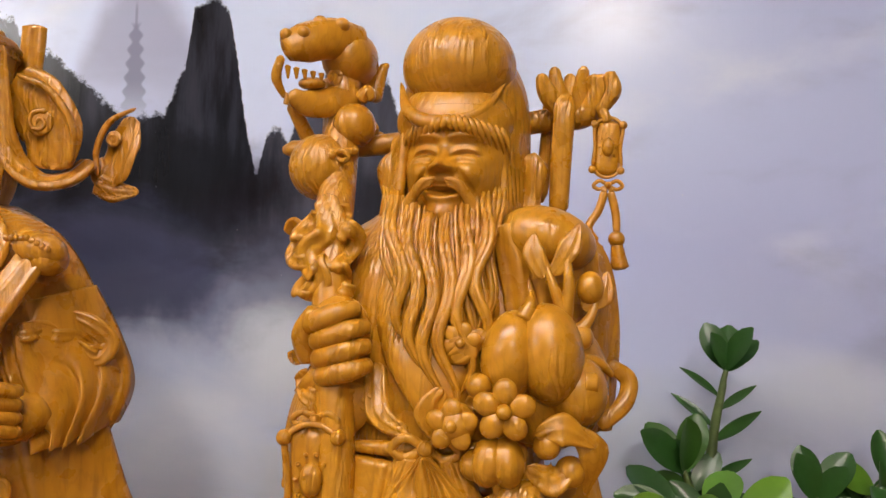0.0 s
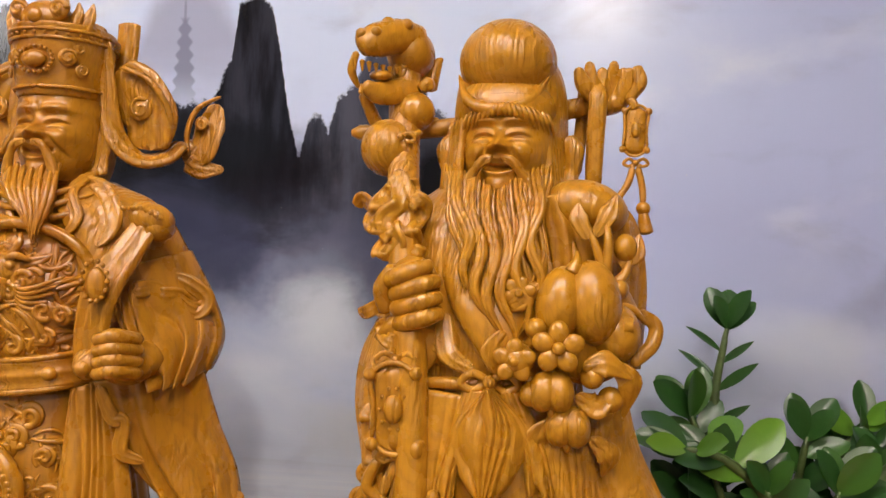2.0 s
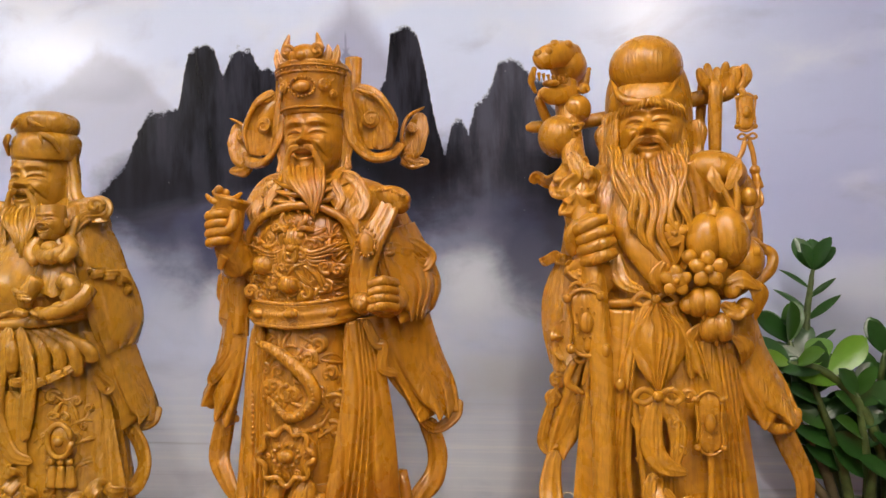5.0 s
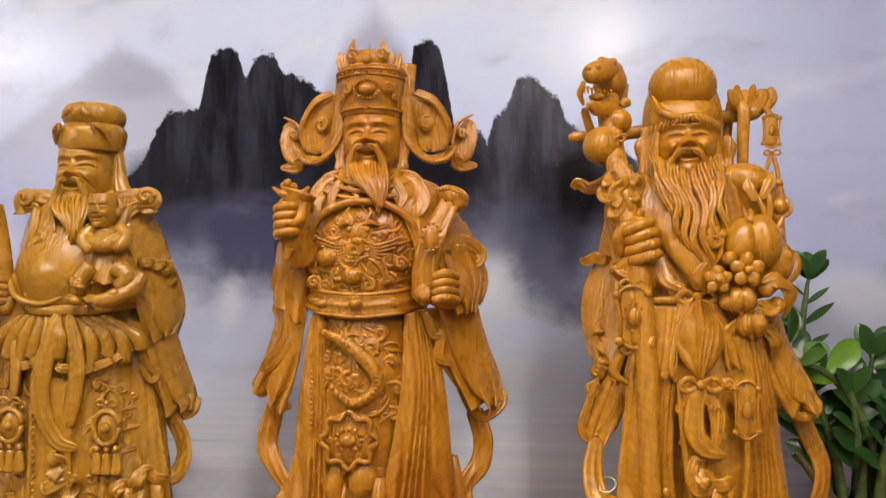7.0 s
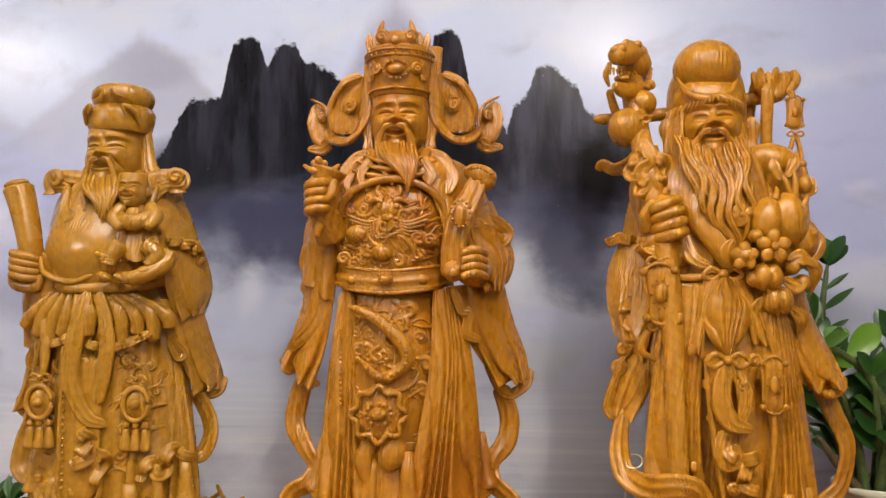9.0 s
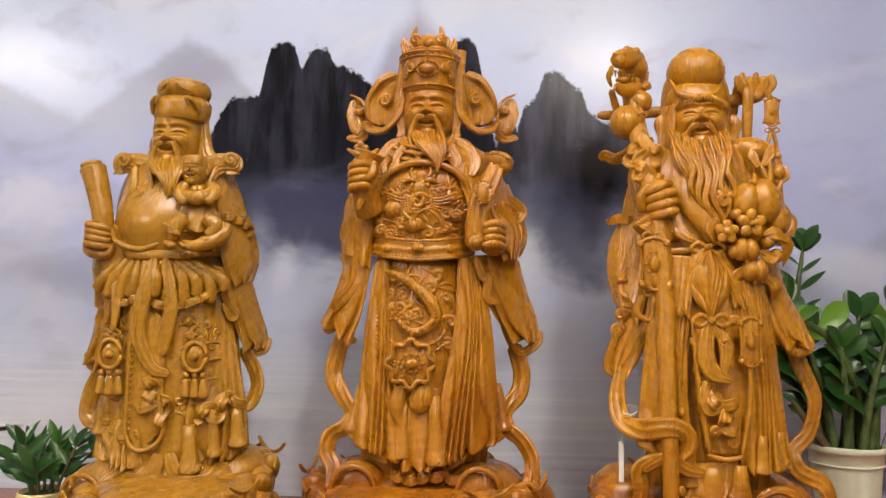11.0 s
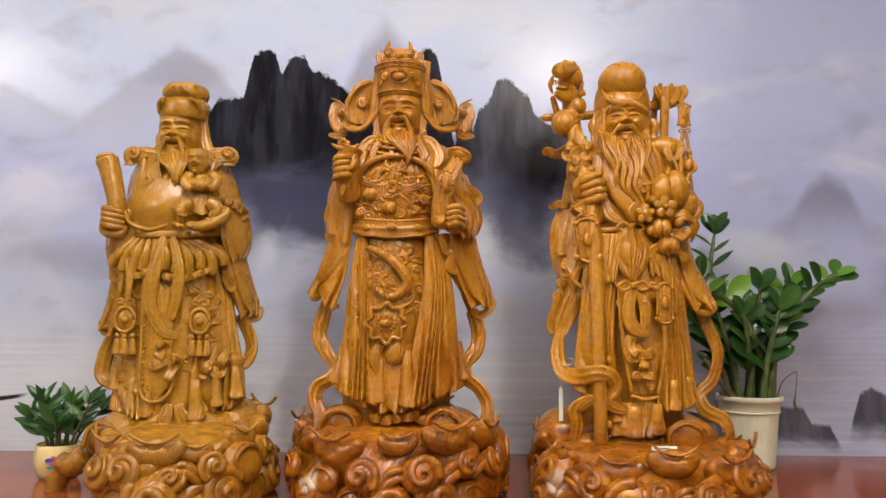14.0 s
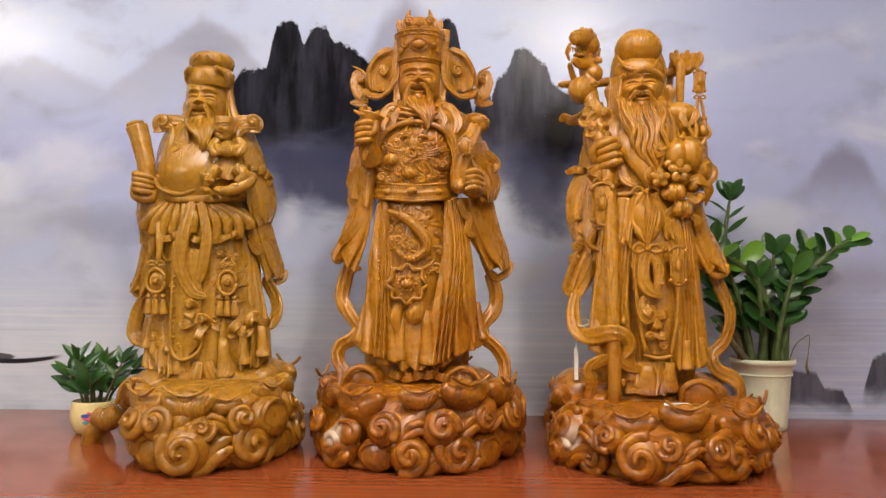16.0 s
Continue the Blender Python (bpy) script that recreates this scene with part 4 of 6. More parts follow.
    s.tube([(-72, 34, 704), (-86, 18, 693), (-101, 4, 689), (-112, -6, 694)], [12, 12, 10, 5], 0.6, n=14)
    for h in (-1, 1):
        s.ell((-113, -12, 735) if h < 0 else (-101, -10, 737), (5, 6, 5), n=12)
        s.ell((-94, 6, 749) if h < 0 else (-79, 12, 749), (6, 6, 5.5), n=14)
    for k in range(7):
        s.tube([(-118 + k * 5.2, -12 + k * 3.6, 715 - 0.6 * k), (-117.5 + k * 5.2, -12 + k * 3.6, 704 + 0.4 * k)], [2.6, 0.8], n=7)
        s.tube([(-114 + k * 4.6, -6 + k * 3.6, 686 - 0.5 * k), (-113.5 + k * 4.6, -6 + k * 3.6, 695)], [2.3, 0.7], n=7)
    s.ell((-100, 10, 705), (10, 13, 5), (12, 0, 0))
    s.tube([(-117, -10, 721), (-122, -6, 706), (-117, 0, 692)], [3, 4, 2])
    for k in range(4):
        x, zz = -84 + 7.5 * k, 722 + (k % 2) * 6
        s.tube([(x - 2, 34 + 6 * k, 700), (x + 4, 36 + 6 * k, zz - 4), (x + 9, 38 + 6 * k, zz + 12 - 3 * k)], [7, 5, 1.6], n=10)
    for k in range(7):
        s.curl((-86 + k * 4.4, 22 + k * 6, 712 - k * 7), 7.5, (-0.5, -1, 0.2), 1.1, 0.3)
    s.tube([(-116, 10, 691), (-106, 24, 666), (-93, 28, 646)], [5, 6, 4])
    # gourd tied to the staff
    s.ell((-93, 16, 643), (24, 24, 25), n=32)
    s.ell((-71, 24, 676), (17, 17, 17), n=26)
    s.tube([(-67, 24, 695), (-61, 24, 701), (-57, 24, 695)], [5, 6, 3])
    s.tube([(-93, 2, 660), (-79, 2, 652), (-63, 10, 656)], [3, 4, 3])
    s.knot((-79, 0, 650), 7, 14)
    # cloth that winds round the staff
    s.tube([(-74, -14, 618), (-88, 8, 597), (-106, 32, 592), (-121, 44, 600), (-127, 46, 593)], [9, 11, 10, 8, 5], 0.3, twist=(0, 50, 20))
    s.tube([(-80, -16, 620), (-70, -28, 593), (-83, -32, 577), (-75, -36, 560), (-87, -34, 547)], [8, 12, 12, 11, 5], 0.35, twist=(0, 40, -40, 30))
    s.ruffle([(-83, -24, 604), (-95, -24, 580), (-79, -32, 569), (-90, -30, 547)], 9, 4, 6)
    s.ruffle([(-71, -20, 611), (-58, -24, 590), (-65, -32, 565), (-55, -32, 549)], 9, 3, 6)
    # fist and cuff
    s.ell((-60, -38, 525), (22, 18, 26))
    for k in range(4):
        s.tube([(-77, -32, 531), (-74, -50, 532), (-58, -56, 539), (-43, -48, 544)] if k == 0 else [(-78 + k * 2.5, -32, 531 - k * 12), (-70 + k * 2, -51, 534 - k * 12), (-52 + k * 2, -56, 541 - k * 12.5), (-38 + k, -46, 545 - k * 13)], [7.5, 8, 7.5, 5], 1.0, n=12)
    s.tube([(-79, -36, 505), (-83, -44, 524), (-72, -50, 542)], [8, 8, 6], n=12)
    s.tube([(-78, -28, 503), (-58, -26, 484), (-38, -22, 471)], [24, 24, 20], 0.9, n=18)
    s.ruffle([(-88, -40, 497), (-71, -46, 481), (-50, -44, 487), (-31, -36, 477)], 7, 3, 4)
    s.ell((-35, -28, 480), (17, 14, 18))
    # hung tablet with cords
    s.tube([(-75, -42, 493), (-74, -48, 475), (-68, -50, 463)], 3)
    s.knot((-69, -54, 470), 9, 8)
    s.plaque((-69, -54, 432), 18, 33, -3, 8)
    s.knot((-67, -52, 394), 9, 30)
    s.tube([(-82, -50, 391), (-91, -46, 367), (-73, -44, 353)], [4, 5, 3])
    s.tube([(-55, -50, 391), (-59, -48, 358), (-52, -46, 344)], [4, 5, 3])
    # two great peaches, blossoms, small fruit and leaves in the other arm
    s.ell((79, -20, 497), (42, 30, 46))
    s.ell((56, -48, 516), (19, 22, 30), (0, 8, 0), 30)
    s.ell((81, -46, 518), (22, 24, 33), (0, -8, 0), 30)
    s.tube([(64, -54, 540), (68, -52, 550), (68, -48, 558)], [7, 4, 1])
    s.ell((99, -38, 494), (20, 20, 24), n=26)
    s.tube([(103, -50, 502), (112, -50, 502)], [8, 6])
    s.petals((55, -76, 486), 19)
    s.petals((23, -74, 475), 16, 5)
    s.ell((25, -66, 475), 13)
    s.petals((25, -56, 524), 13, 6)
    s.tube([(11, -52, 513), (24, -56, 520), (40, -52, 532)], [4, 11, 3], 0.35)
    s.ell((38, -66, 499), 8)
    s.peach((51, -64, 452), 16)
    s.peach((64, -58, 425), 16)
    s.ell((37, -62, 449), 10)
    s.ell((81, -58, 463), 9)
    s.ell((96, -48, 445), 10)
    for a, b, c in (((95, -56, 475), (110, -52, 458), (106, -44, 430)), ((74, -64, 470), (91, -62, 474), (111, -54, 463)), ((82, -50, 416), (96, -46, 401), (92, -40, 384)), ((53, -58, 429), (42, -56, 415), (39, -52, 398)), ((15, -60, 495), (7, -60, 479), (13, -58, 460)), ((69, -62, 449), (85, -58, 442), (100, -52, 450))):
        s.tube([a, b, c], [4, 11, 2], 0.28, twist=(0, 40))
        s.tube([a, b, c], [2.5, 2, 0.8])
    for a, b, c in (((93, -40, 531), (84, -44, 557), (74, -40, 583)), ((90, -42, 538), (92, -44, 565), (88, -38, 592)), ((97, -38, 531), (107, -36, 543), (111, -32, 562)), ((95, -40, 513), (111, -36, 514), (122, -30, 504))):
        s.tube([a, b, c], [5, 3.5, 2])
    for a, b, c in (((82, -44, 569), (92, -42, 587), (98, -36, 602)), ((76, -44, 567), (69, -42, 583), (69, -38, 595)), ((102, -36, 547), (114, -34, 557), (117, -30, 572))):
        s.tube([a, b, c], [4, 8, 1.5], 0.35)
    s.ell((106, -34, 561), (9, 9, 11))
    s.ell((101, -38, 529), (8, 8, 8))
    # carrying pole behind the head with its hanging things
    s.tube([(-132, 42, 660), (-78, 42, 662), (6, 54, 674), (72, 48, 685), (101, 40, 687), (112, 34, 702), (111, 32, 716)], [7, 8, 9, 9, 9, 9, 8], n=12)
    for dx, py in ((-24, 84), (-14, 78), (-2, 82), (8, 77), (16, 84)):
        s.tube([(96, 40, 684), (92 + dx * 0.7, 36 + dx * 0.3, 700), (92 + dx, 34 - abs(dx) * 0.4, 793 - py + 6)], [9, 8, 3.5], 0.6)
    s.tube([(117, 26, 716), (121, 24, 702), (111, 26, 686)], [5, 6, 4])
    s.tube([(84, 30, 611), (85, 28, 657), (86, 28, 692), (78, 44, 703), (75, 56, 675), (70, 56, 623)], [7, 8, 8, 7, 6, 5], 0.6)
    s.tube([(113, 24, 689), (118, 24, 679)], [4, 4])
    s.plaque((118, 26, 661), 10, 20, 2, 6)
    s.knot((119, 26, 634), 6, 8)
    for pts in ([(117, 26, 630), (113, 26, 616), (106, 24, 603), (112, 22, 593)], [(121, 26, 630), (125, 26, 614), (126, 24, 599)]):
        s.tube(pts, [3, 3, 3, 2.5])
    s.ell((126, 24, 595), 6)
    s.tube([(126, 24, 593), (129, 24, 573)], [4, 7])
    s.tube([(112, 22, 591), (115, 22, 574)], [4, 7])
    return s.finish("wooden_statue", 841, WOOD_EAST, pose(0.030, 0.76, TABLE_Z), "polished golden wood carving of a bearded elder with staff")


statue_of_long_life()

# ---- the official with the winged hat, cup and sceptre ----
def statue_of_rank():
    s = Carving(5)
    cloud_base(s, -25, 186, 190, 122, 12, 3)
    for c, r in (((-90, 10, 101), (60, 70, 46)), ((90, 10, 101), (60, 70, 44)), ((0, 0, 101), (120, 80, 48)), ((-140, 20, 91), (40, 50, 36)), ((150, 20, 86), (40, 50, 34)), ((75, -50, 119), (40, 26, 34)), ((-85, -50, 123), (36, 26, 30))):
        s.ell(c, r)
    for q in ((650,672), (820,670)):
        s.tube([(q[0]-34 - 740, -74, 791 - (690)), (q[0]-24 - 740, -75.2, 791 - (655)), (q[0] - 740, -76.4, 791 - (642)), (q[0]+24 - 740, -75.2, 791 - (655)), (q[0]+34 - 740, -74, 791 - (690))], 4)
    # robe: skirt, belly and shoulders
    skirt = s.loft([(86, 0, 0, 70, 56), (111, 0, -2, 82, 60), (151, 0, 0, 88, 62), (231, 0, 2, 90, 62), (311, 0, 4, 84, 62), (371, 0, 5, 76, 60), (436, 0, 6, 70, 56), (461, 0, 8, 66, 54)], folds(17, 0.07, 0.2, 90, 440, 1.0, 0.25))
    belly = s.loft([(429, -6, 4, 66, 56), (456, -6, 2, 74, 66), (501, -6, 0, 78, 72), (541, -4, 4, 74, 66), (571, 0, 10, 72, 52), (593, 2, 20, 62, 40), (607, 2, 24, 34, 30)], None, 120, 50)
    s.drape([(-66, -30, 436), (-80, -34, 359), (-87, -38, 271), (-93, -40, 182)], [(-48, -52, 426), (-41, -60, 338), (-33, -66, 252), (-26, -70, 164)], 8, 5, 9, 16, 12)
    s.drape([(47, -50, 430), (44, -62, 339), (28, -72, 244), (16, -76, 159)], [(72, -30, 437), (92, -34, 360), (102, -40, 272), (106, -40, 189)], 8, 6.5, 9, 18, 12)
    s.drape([(-34, -62, 252), (-29, -68, 196), (-26, -72, 149)], [(29, -62, 253), (22, -68, 196), (17, -72, 150)], 8, 2.5, 7, 8, 10)
    for q, r, h in (((-55, -66, 169), 15, 66), ((-28, -76, 166), 17, 70), ((23, -80, 160), 19, 84), ((66, -62, 193), 13, 60), ((-82, -50, 188), 11, 50), ((89, -48, 197), 10, 50)):
        s.trumpet(q, r, h, (4 if q[0] < 0 else -4, 4))
    s.ruffle([(-105, -26, 200), (-85, -44, 182), (-64, -58, 170), (-42, -70, 158)], 10, 3, 7)
    s.ruffle([(29, -76, 148), (53, -68, 166), (74, -56, 185), (107, -36, 191), (116, -26, 206)], 10, 4, 7)
    s.trumpet((-94, -30, 192), 17, 60, (8, 6))
    s.trumpet((110, -30, 198), 16, 60, (-8, 6))
    s.ruffle([(-41, -70, 139), (-12, -76, 133), (16, -78, 139), (53, -72, 133)], 8, 5, 5)
    # shoulders and chest of the mantle
    s.ell((0, 20, 562), (90, 44, 46), n=40)
    s.drape([(-43, 0, 606), (-75, 4, 579), (-80, -4, 531), (-72, -14, 490)], [(-12, -34, 590), (-23, -46, 564), (-47, -52, 521), (-61, -50, 475)], 11, 2, 5, 0, 0)
    s.drape([(15, -34, 590), (36, -46, 564), (53, -48, 528), (65, -46, 486)], [(48, -4, 605), (91, 8, 585), (118, 20, 537), (133, 26, 486)], 14, 2, 5, 0, 0)
    # raised arm with the cup
    s.drape([(-102, -10, 550), (-120, -2, 516), (-125, 4, 482), (-127, 6, 446)], [(-67, -30, 532), (-70, -32, 487), (-74, -30, 457), (-78, -28, 416)], 16, 2, 7, 6, 5)
    s.tube([(-77, -44, 495), (-83, -62, 519), (-86, -70, 539)], [22, 18, 14], n=16)
    s.ell((-89, -72, 550), (15, 14, 22))
    for k in range(4):
        s.tube([(-74, -66, 558 - k * 10), (-80, -88, 558 - k * 10), (-96, -86, 556 - k * 10), (-103, -70, 553 - k * 10)], [4.5, 6, 6, 4.5], n=12)
    s.tube([(-70, -78, 563), (-71, -84, 544), (-83, -86, 536)], [6, 7, 5], n=12)
    s.tube([(-78, -74, 511), (-77, -72, 539), (-79, -70, 563), (-75, -70, 578)], [5, 13, 18, 22], n=18)
    s.tube([(-83, -78, 511), (-87, -78, 503), (-89, -78, 495)], [6, 5, 3])
    for q in ((-94, -72, 583), (-88, -78, 586), (-82, -74, 582)):
        s.ell(q, 5, n=12)
    s.tube([(-108, -70, 582), (-93, -82, 573), (-72, -82, 573), (-64, -70, 582)], [2, 4, 4, 2])
    # long hanging sleeve of that arm
    s.drape([(-120, -2, 451), (-126, 2, 411), (-140, 10, 371), (-155, 16, 342)], [(-76, -32, 436), (-81, -30, 396), (-91, -24, 353), (-106, -14, 316)], 9, 2.4, 11, 18, 12)
    s.tube([(-87, -36, 467), (-98, -30, 438), (-103, -28, 398), (-126, -18, 373), (-135, -10, 359), (-117, -26, 369), (-91, -34, 398)], [3, 5, 6, 6, 6, 5, 3], 0.55)
    s.tube([(-119, -10, 490), (-123, -4, 465), (-115, -8, 450), (-121, -4, 434), (-108, -12, 417)], [4, 6, 5, 6, 4], 0.5)
    s.tube([(-154, 10, 344), (-145, 6, 328), (-128, -2, 332), (-113, -10, 316), (-98, -16, 314)], [4, 6, 5, 6, 4], 0.5)
    # other arm, the sceptre and its sleeve
    s.drape([(71, -40, 524), (83, -40, 487), (97, -34, 458), (109, -26, 433)], [(118, 16, 546), (136, 24, 507), (147, 26, 471), (137, 22, 437)], 16, 4, 14, 10, 8)
    for k in range(4):
        s.tube([(62 + k * 8, -34 + k * 5, 566 - k * 6), (96 + k * 8, -26 + k * 8, 520 - k * 8), (122 + k * 6, -8 + k * 9, 480 - k * 12)], [1.5, 5, 1.5])
    s.ruffle([(85, -44, 515), (105, -24, 511), (125, 0, 497), (138, 14, 476)], 8, 4, 6)
    s.tube([(109, -8, 524), (125, -2, 517), (138, 4, 504), (131, -2, 492), (117, -12, 505)], [5, 8, 8, 7, 4], 0.5)
    s.tube([(105, -30, 459), (97, -52, 450), (83, -60, 455)], [17, 15, 13], n=16)
    for k in range(4):
        s.tube([(112, -58, 474 - k * 9), (98, -78, 478 - k * 9), (82, -80, 474 - k * 9)], [5, 6.5, 4.5], n=12)
    s.ell((73, -68, 454), 13, n=24)
    s.ell((73, -78, 452), 7, n=14)
    s.tube([(72, -64, 445), (73, -66, 483), (81, -64, 517), (94, -50, 546), (104, -34, 573)], [15, 15, 16, 13, 12], 0.5)
    s.ell((81, -76, 518), (9, 6, 14))
    for k in range(14):
        a = 2 * math.pi * k / 14
        s.ell((82 + 11 * math.cos(a), -80, 521 + 16 * math.sin(a)), 2.2, n=8)
    s.ell((104, -34, 573), (21, 14, 13), (0, 16, 0))
    s.ell((110, -32, 565), (13, 14, 12))
    for k in range(9):
        s.ell((86 + k * 4.0, -46, 584 - abs(k - 4) * 1.0 - k * 0.9), 2.4, n=8)
    s.drape([(60, -44, 435), (78, -36, 389), (100, -20, 351), (122, -4, 320)], [(132, 14, 444), (145, 22, 394), (160, 28, 353), (166, 30, 323)], 11, 3, 11, 16, 12)
    s.tube([(166, 22, 331), (161, 16, 313), (141, 6, 300), (126, -4, 310), (110, -16, 341)], [5, 7, 7, 6, 4], 0.5)
    for k in range(14):
        s.ell((132 + k * 1.9, 2 + k * 1.6, 372 - k * 5), 3.4, n=8)
    s.tube([(72, -52, 434), (82, -48, 408), (91, -46, 404), (88, -44, 379), (105, -38, 370)], [5, 7, 6, 7, 4], 0.5)
    # sashes at both sides
    s.tube([(-119, 6, 328), (-131, 8, 290), (-134, 4, 260), (-120, -4, 235), (-103, -14, 211), (-112, -18, 191), (-131, -20, 180), (-136, -24, 158), (-124, -34, 134), (-124, -46, 107)], [11, 13, 13, 13, 12, 12, 13, 13, 12, 13], 0.42, twist=(0, 20, -30, 20, 40, 0))
    s.tube([(127, 8, 312), (139, 10, 272), (135, 4, 242), (117, -6, 218), (119, -14, 195), (138, -20, 179), (152, -24, 156), (152, -32, 132), (147, -40, 111)], [11, 13, 13, 12, 11, 12, 13, 12, 9], 0.42, twist=(0, -20, 30, -20, -40, 0))
    # apron with raised dragon and medallion
    apron = s.loft([(179, 0, -10, 30, 40), (231, -2, -6, 52, 62), (291, -4, -4, 64, 72), (361, -5, -2, 68, 72), (429, -6, 0, 64, 62)], None, 100, 50)
    for h in (-1, 1):
        s.tube([(736+h*62 - 740, -35.6, 791 - (362)), (734+h*67 - 740, -45.2, 791 - (430)), (736+h*62 - 740, -56, 791 - (500)), (738+h*44 - 740, -68, 791 - (555)), (-1, -70.4, 179)], 4, fine=8)
        for k in range(22):
            s.ell((736+h*(58+2*math.sin(k*0.14)) - 740, -8 + 0.6 * (-56-k*1.6), 791 - (370+k*6)), 2.6, n=6)
    s.relief(apron, (-58, 52, 311, 421), 80, 9)
    s.tube([(-50, -68, 411), (-20, -78.8, 399), (12, -81.2, 371), (18, -80, 346), (-10, -81.2, 329), (-40, -75.2, 351)], [4, 7, 9, 8, 6, 3], 0.8, fine=8)
    for k in range(26):
        a = k / 25
        q = smooth_line([(-50, -70.4, 411), (-20, -82.4, 399), (12, -86, 371), (18, -84.8, 346), (-10, -84.8, 329), (-40, -77.6, 351)], 26)[k]
        s.ell(tuple(q), 3.4, n=7)
    s.relief(apron, (-40, 34, 201, 261), 30, 8)
    s.ell((-13, -77.6, 288), (34, 10, 32))
    ring = [((30 + 4 * math.cos(8 * a)) * math.cos(a) - 13, -88.5, (29 + 4 * math.cos(8 * a)) * math.sin(a) + 288) for a in np.linspace(0, 2 * math.pi, 49)]
    s.tube(ring, 3.2, n=8, fine=1)
    for k in range(6):
        a = k * math.pi / 3
        s.curl((22 * math.cos(a) - 13, -84, 22 * math.sin(a) + 288), 5, (0, -1, 0), 1.1, 0.32, a)
    s.ell((-13, -88.4, 288), (10, 8, 8))
    for k in range(12):
        a = k * math.pi / 6
        s.ell((727+15*math.cos(a) - 740, -87.2, 791 - (503+12*math.sin(a))), 3, n=8)
    s.ell((2, -78.8, 241), (16, 10, 22), (0, 20, 0))
    s.tube([(-25, -77.6, 256), (-32, -78.8, 231), (-24, -77.6, 201)], [9, 11, 4], 0.6)
    # belt
    s.tube([(-78, -20, 451), (-50, -59.6, 445), (-5, -70.4, 441), (40, -59.6, 445), (68, -20, 451)], [13, 14, 14, 14, 13], 0.45, fine=8)
    for x0, dy in ((690, -94), (733, -116), (776, -94)):
        s.ell((x0 - 740, -8 + 0.6 * (dy), 791 - (347)), (9 if x0 == 733 else 7, 6, 6))
    for h in (-1, 1):
        s.tube([(663 - 740, -21.2, 791 - (340+h*13)), (690 - 740, -63.2, 791 - (346+h*13)), (735 - 740, -72.8, 791 - (350+h*13)), (780 - 740, -63.2, 791 - (346+h*13)), (806 - 740, -21.2, 791 - (340+h*13))], 2.5, fine=8)
    # breast with its beast mask
    s.tube([(-78, -38, 491), (-60, -53.6, 541), (-25, -56, 563), (20, -56, 563), (55, -50, 541), (65, -35.6, 491)], 5, fine=8)
    s.relief(belly, (-70, 58, 456, 546), 95, 9)
    s.ell((-5, -63.2, 527), (20, 12, 14))
    s.ell((-5, -70.4, 517), (9, 8, 6))
    for h in (-1, 1):
        s.ell((735+h*10 - 740, -71.6, 791 - (260)), 4.5, n=10)
        s.tube([(735+h*6 - 740, -68, 791 - (252)), (735+h*14 - 740, -66.8, 791 - (242)), (735+h*12 - 740, -63.2, 791 - (233))], [3.5, 3, 1.5])
        s.tube([(735+h*6 - 740, -72.8, 791 - (255)), (735+h*14 - 740, -71.6, 791 - (252)), (735+h*24 - 740, -66.8, 791 - (256))], [2.5, 3.5, 2])
        for k in range(9):
            s.tube([(735+h*8 - 740, -70.4, 791 - (274+k*1.5)), (735+h*(24-k) - 740, -8 + 0.6 * (-106+k), 791 - (279+k*3.4)), (735+h*(54-k*5) - 740, -8 + 0.6 * (-98+k), 791 - (268+k*7))], [1.8, 2.6, 1.2])
    s.ell((-12, -66.8, 476), (14, 12, 11))
    s.ell((-42, -63.2, 499), (14, 12, 12))
    for q in ((680,322), (692,328), (770,318), (784,300), (706,322), (752,322)):
        s.curl((q[0] - 740, -59.6, 791 - q[1]), 9, (0, -1, 0), 1.4, 0.3)
    s.relief(belly, (-72, 62, 456, 556), 120, 5)
    # collar, ribbons of the hat
    for h in (-1, 1):
        s.tube([(2 + h * 24, -18, 603), (2 + h * 50, -24, 594), (2 + h * 66, -34, 570), (2 + h * 62, -46, 548)], [8, 12, 12, 5], 0.45)
        s.tube([(2 + h * 38, -14, 612), (2 + h * 33, -38, 594), (2 + h * 44, -48, 572), (2 + h * 36, -56, 552)], [4, 6, 6, 2], 0.55)
    for z, w in ((592, 42), (584, 50), (574, 58)):
        s.tube([(-w, -30, z + 8), (-w * 0.5, -48, z - 2), (2, -54, z - 6), (w * 0.5, -48, z - 2), (w, -30, z + 8)], [2, 3, 3, 3, 2])
    # head
    s.loft([(600, 0, 14, 32, 26), (625, 0, 18, 37, 34), (655, 0, 16, 38, 37), (690, 0, 10, 37, 37)], None, 60, 20)
    s.face(0, 654, 2, 37, 37)
    for h in (-1, 1):
        s.tube([(h * 38, 2, 660), (h * 42, 0, 645), (h * 40, -2, 625), (h * 40, -6, 610)], [5, 8, 6, 8], 0.55)
        for k in range(3):
            s.tube([(-1 + h * 3, -46, 636 - k), (-1 + h * (13 + k), -46 + k, 632 - k * 2), (-1 + h * (20 + k), -42, 610), (h * (19 - k) + (0 if h < 0 else 4), -46, 586), (6 + h * (8 - k) + (0 if h < 0 else 8), -58, 558)], [1.4, 3.2, 3.6, 3.4, 0.8], n=9)
    tops = [(-1 + u * 20, -42 + 6 * abs(u), 612 + 6 * abs(u)) for u in np.linspace(-1, 1, 6)]
    tips = [(16 + u * 9, -64, 549 + 12 * abs(u - 0.5)) for u in np.linspace(-1, 1, 6)]
    s.locks(tops, tips, 4.0, 3.0, 3, 0.9, 6, 2.6)
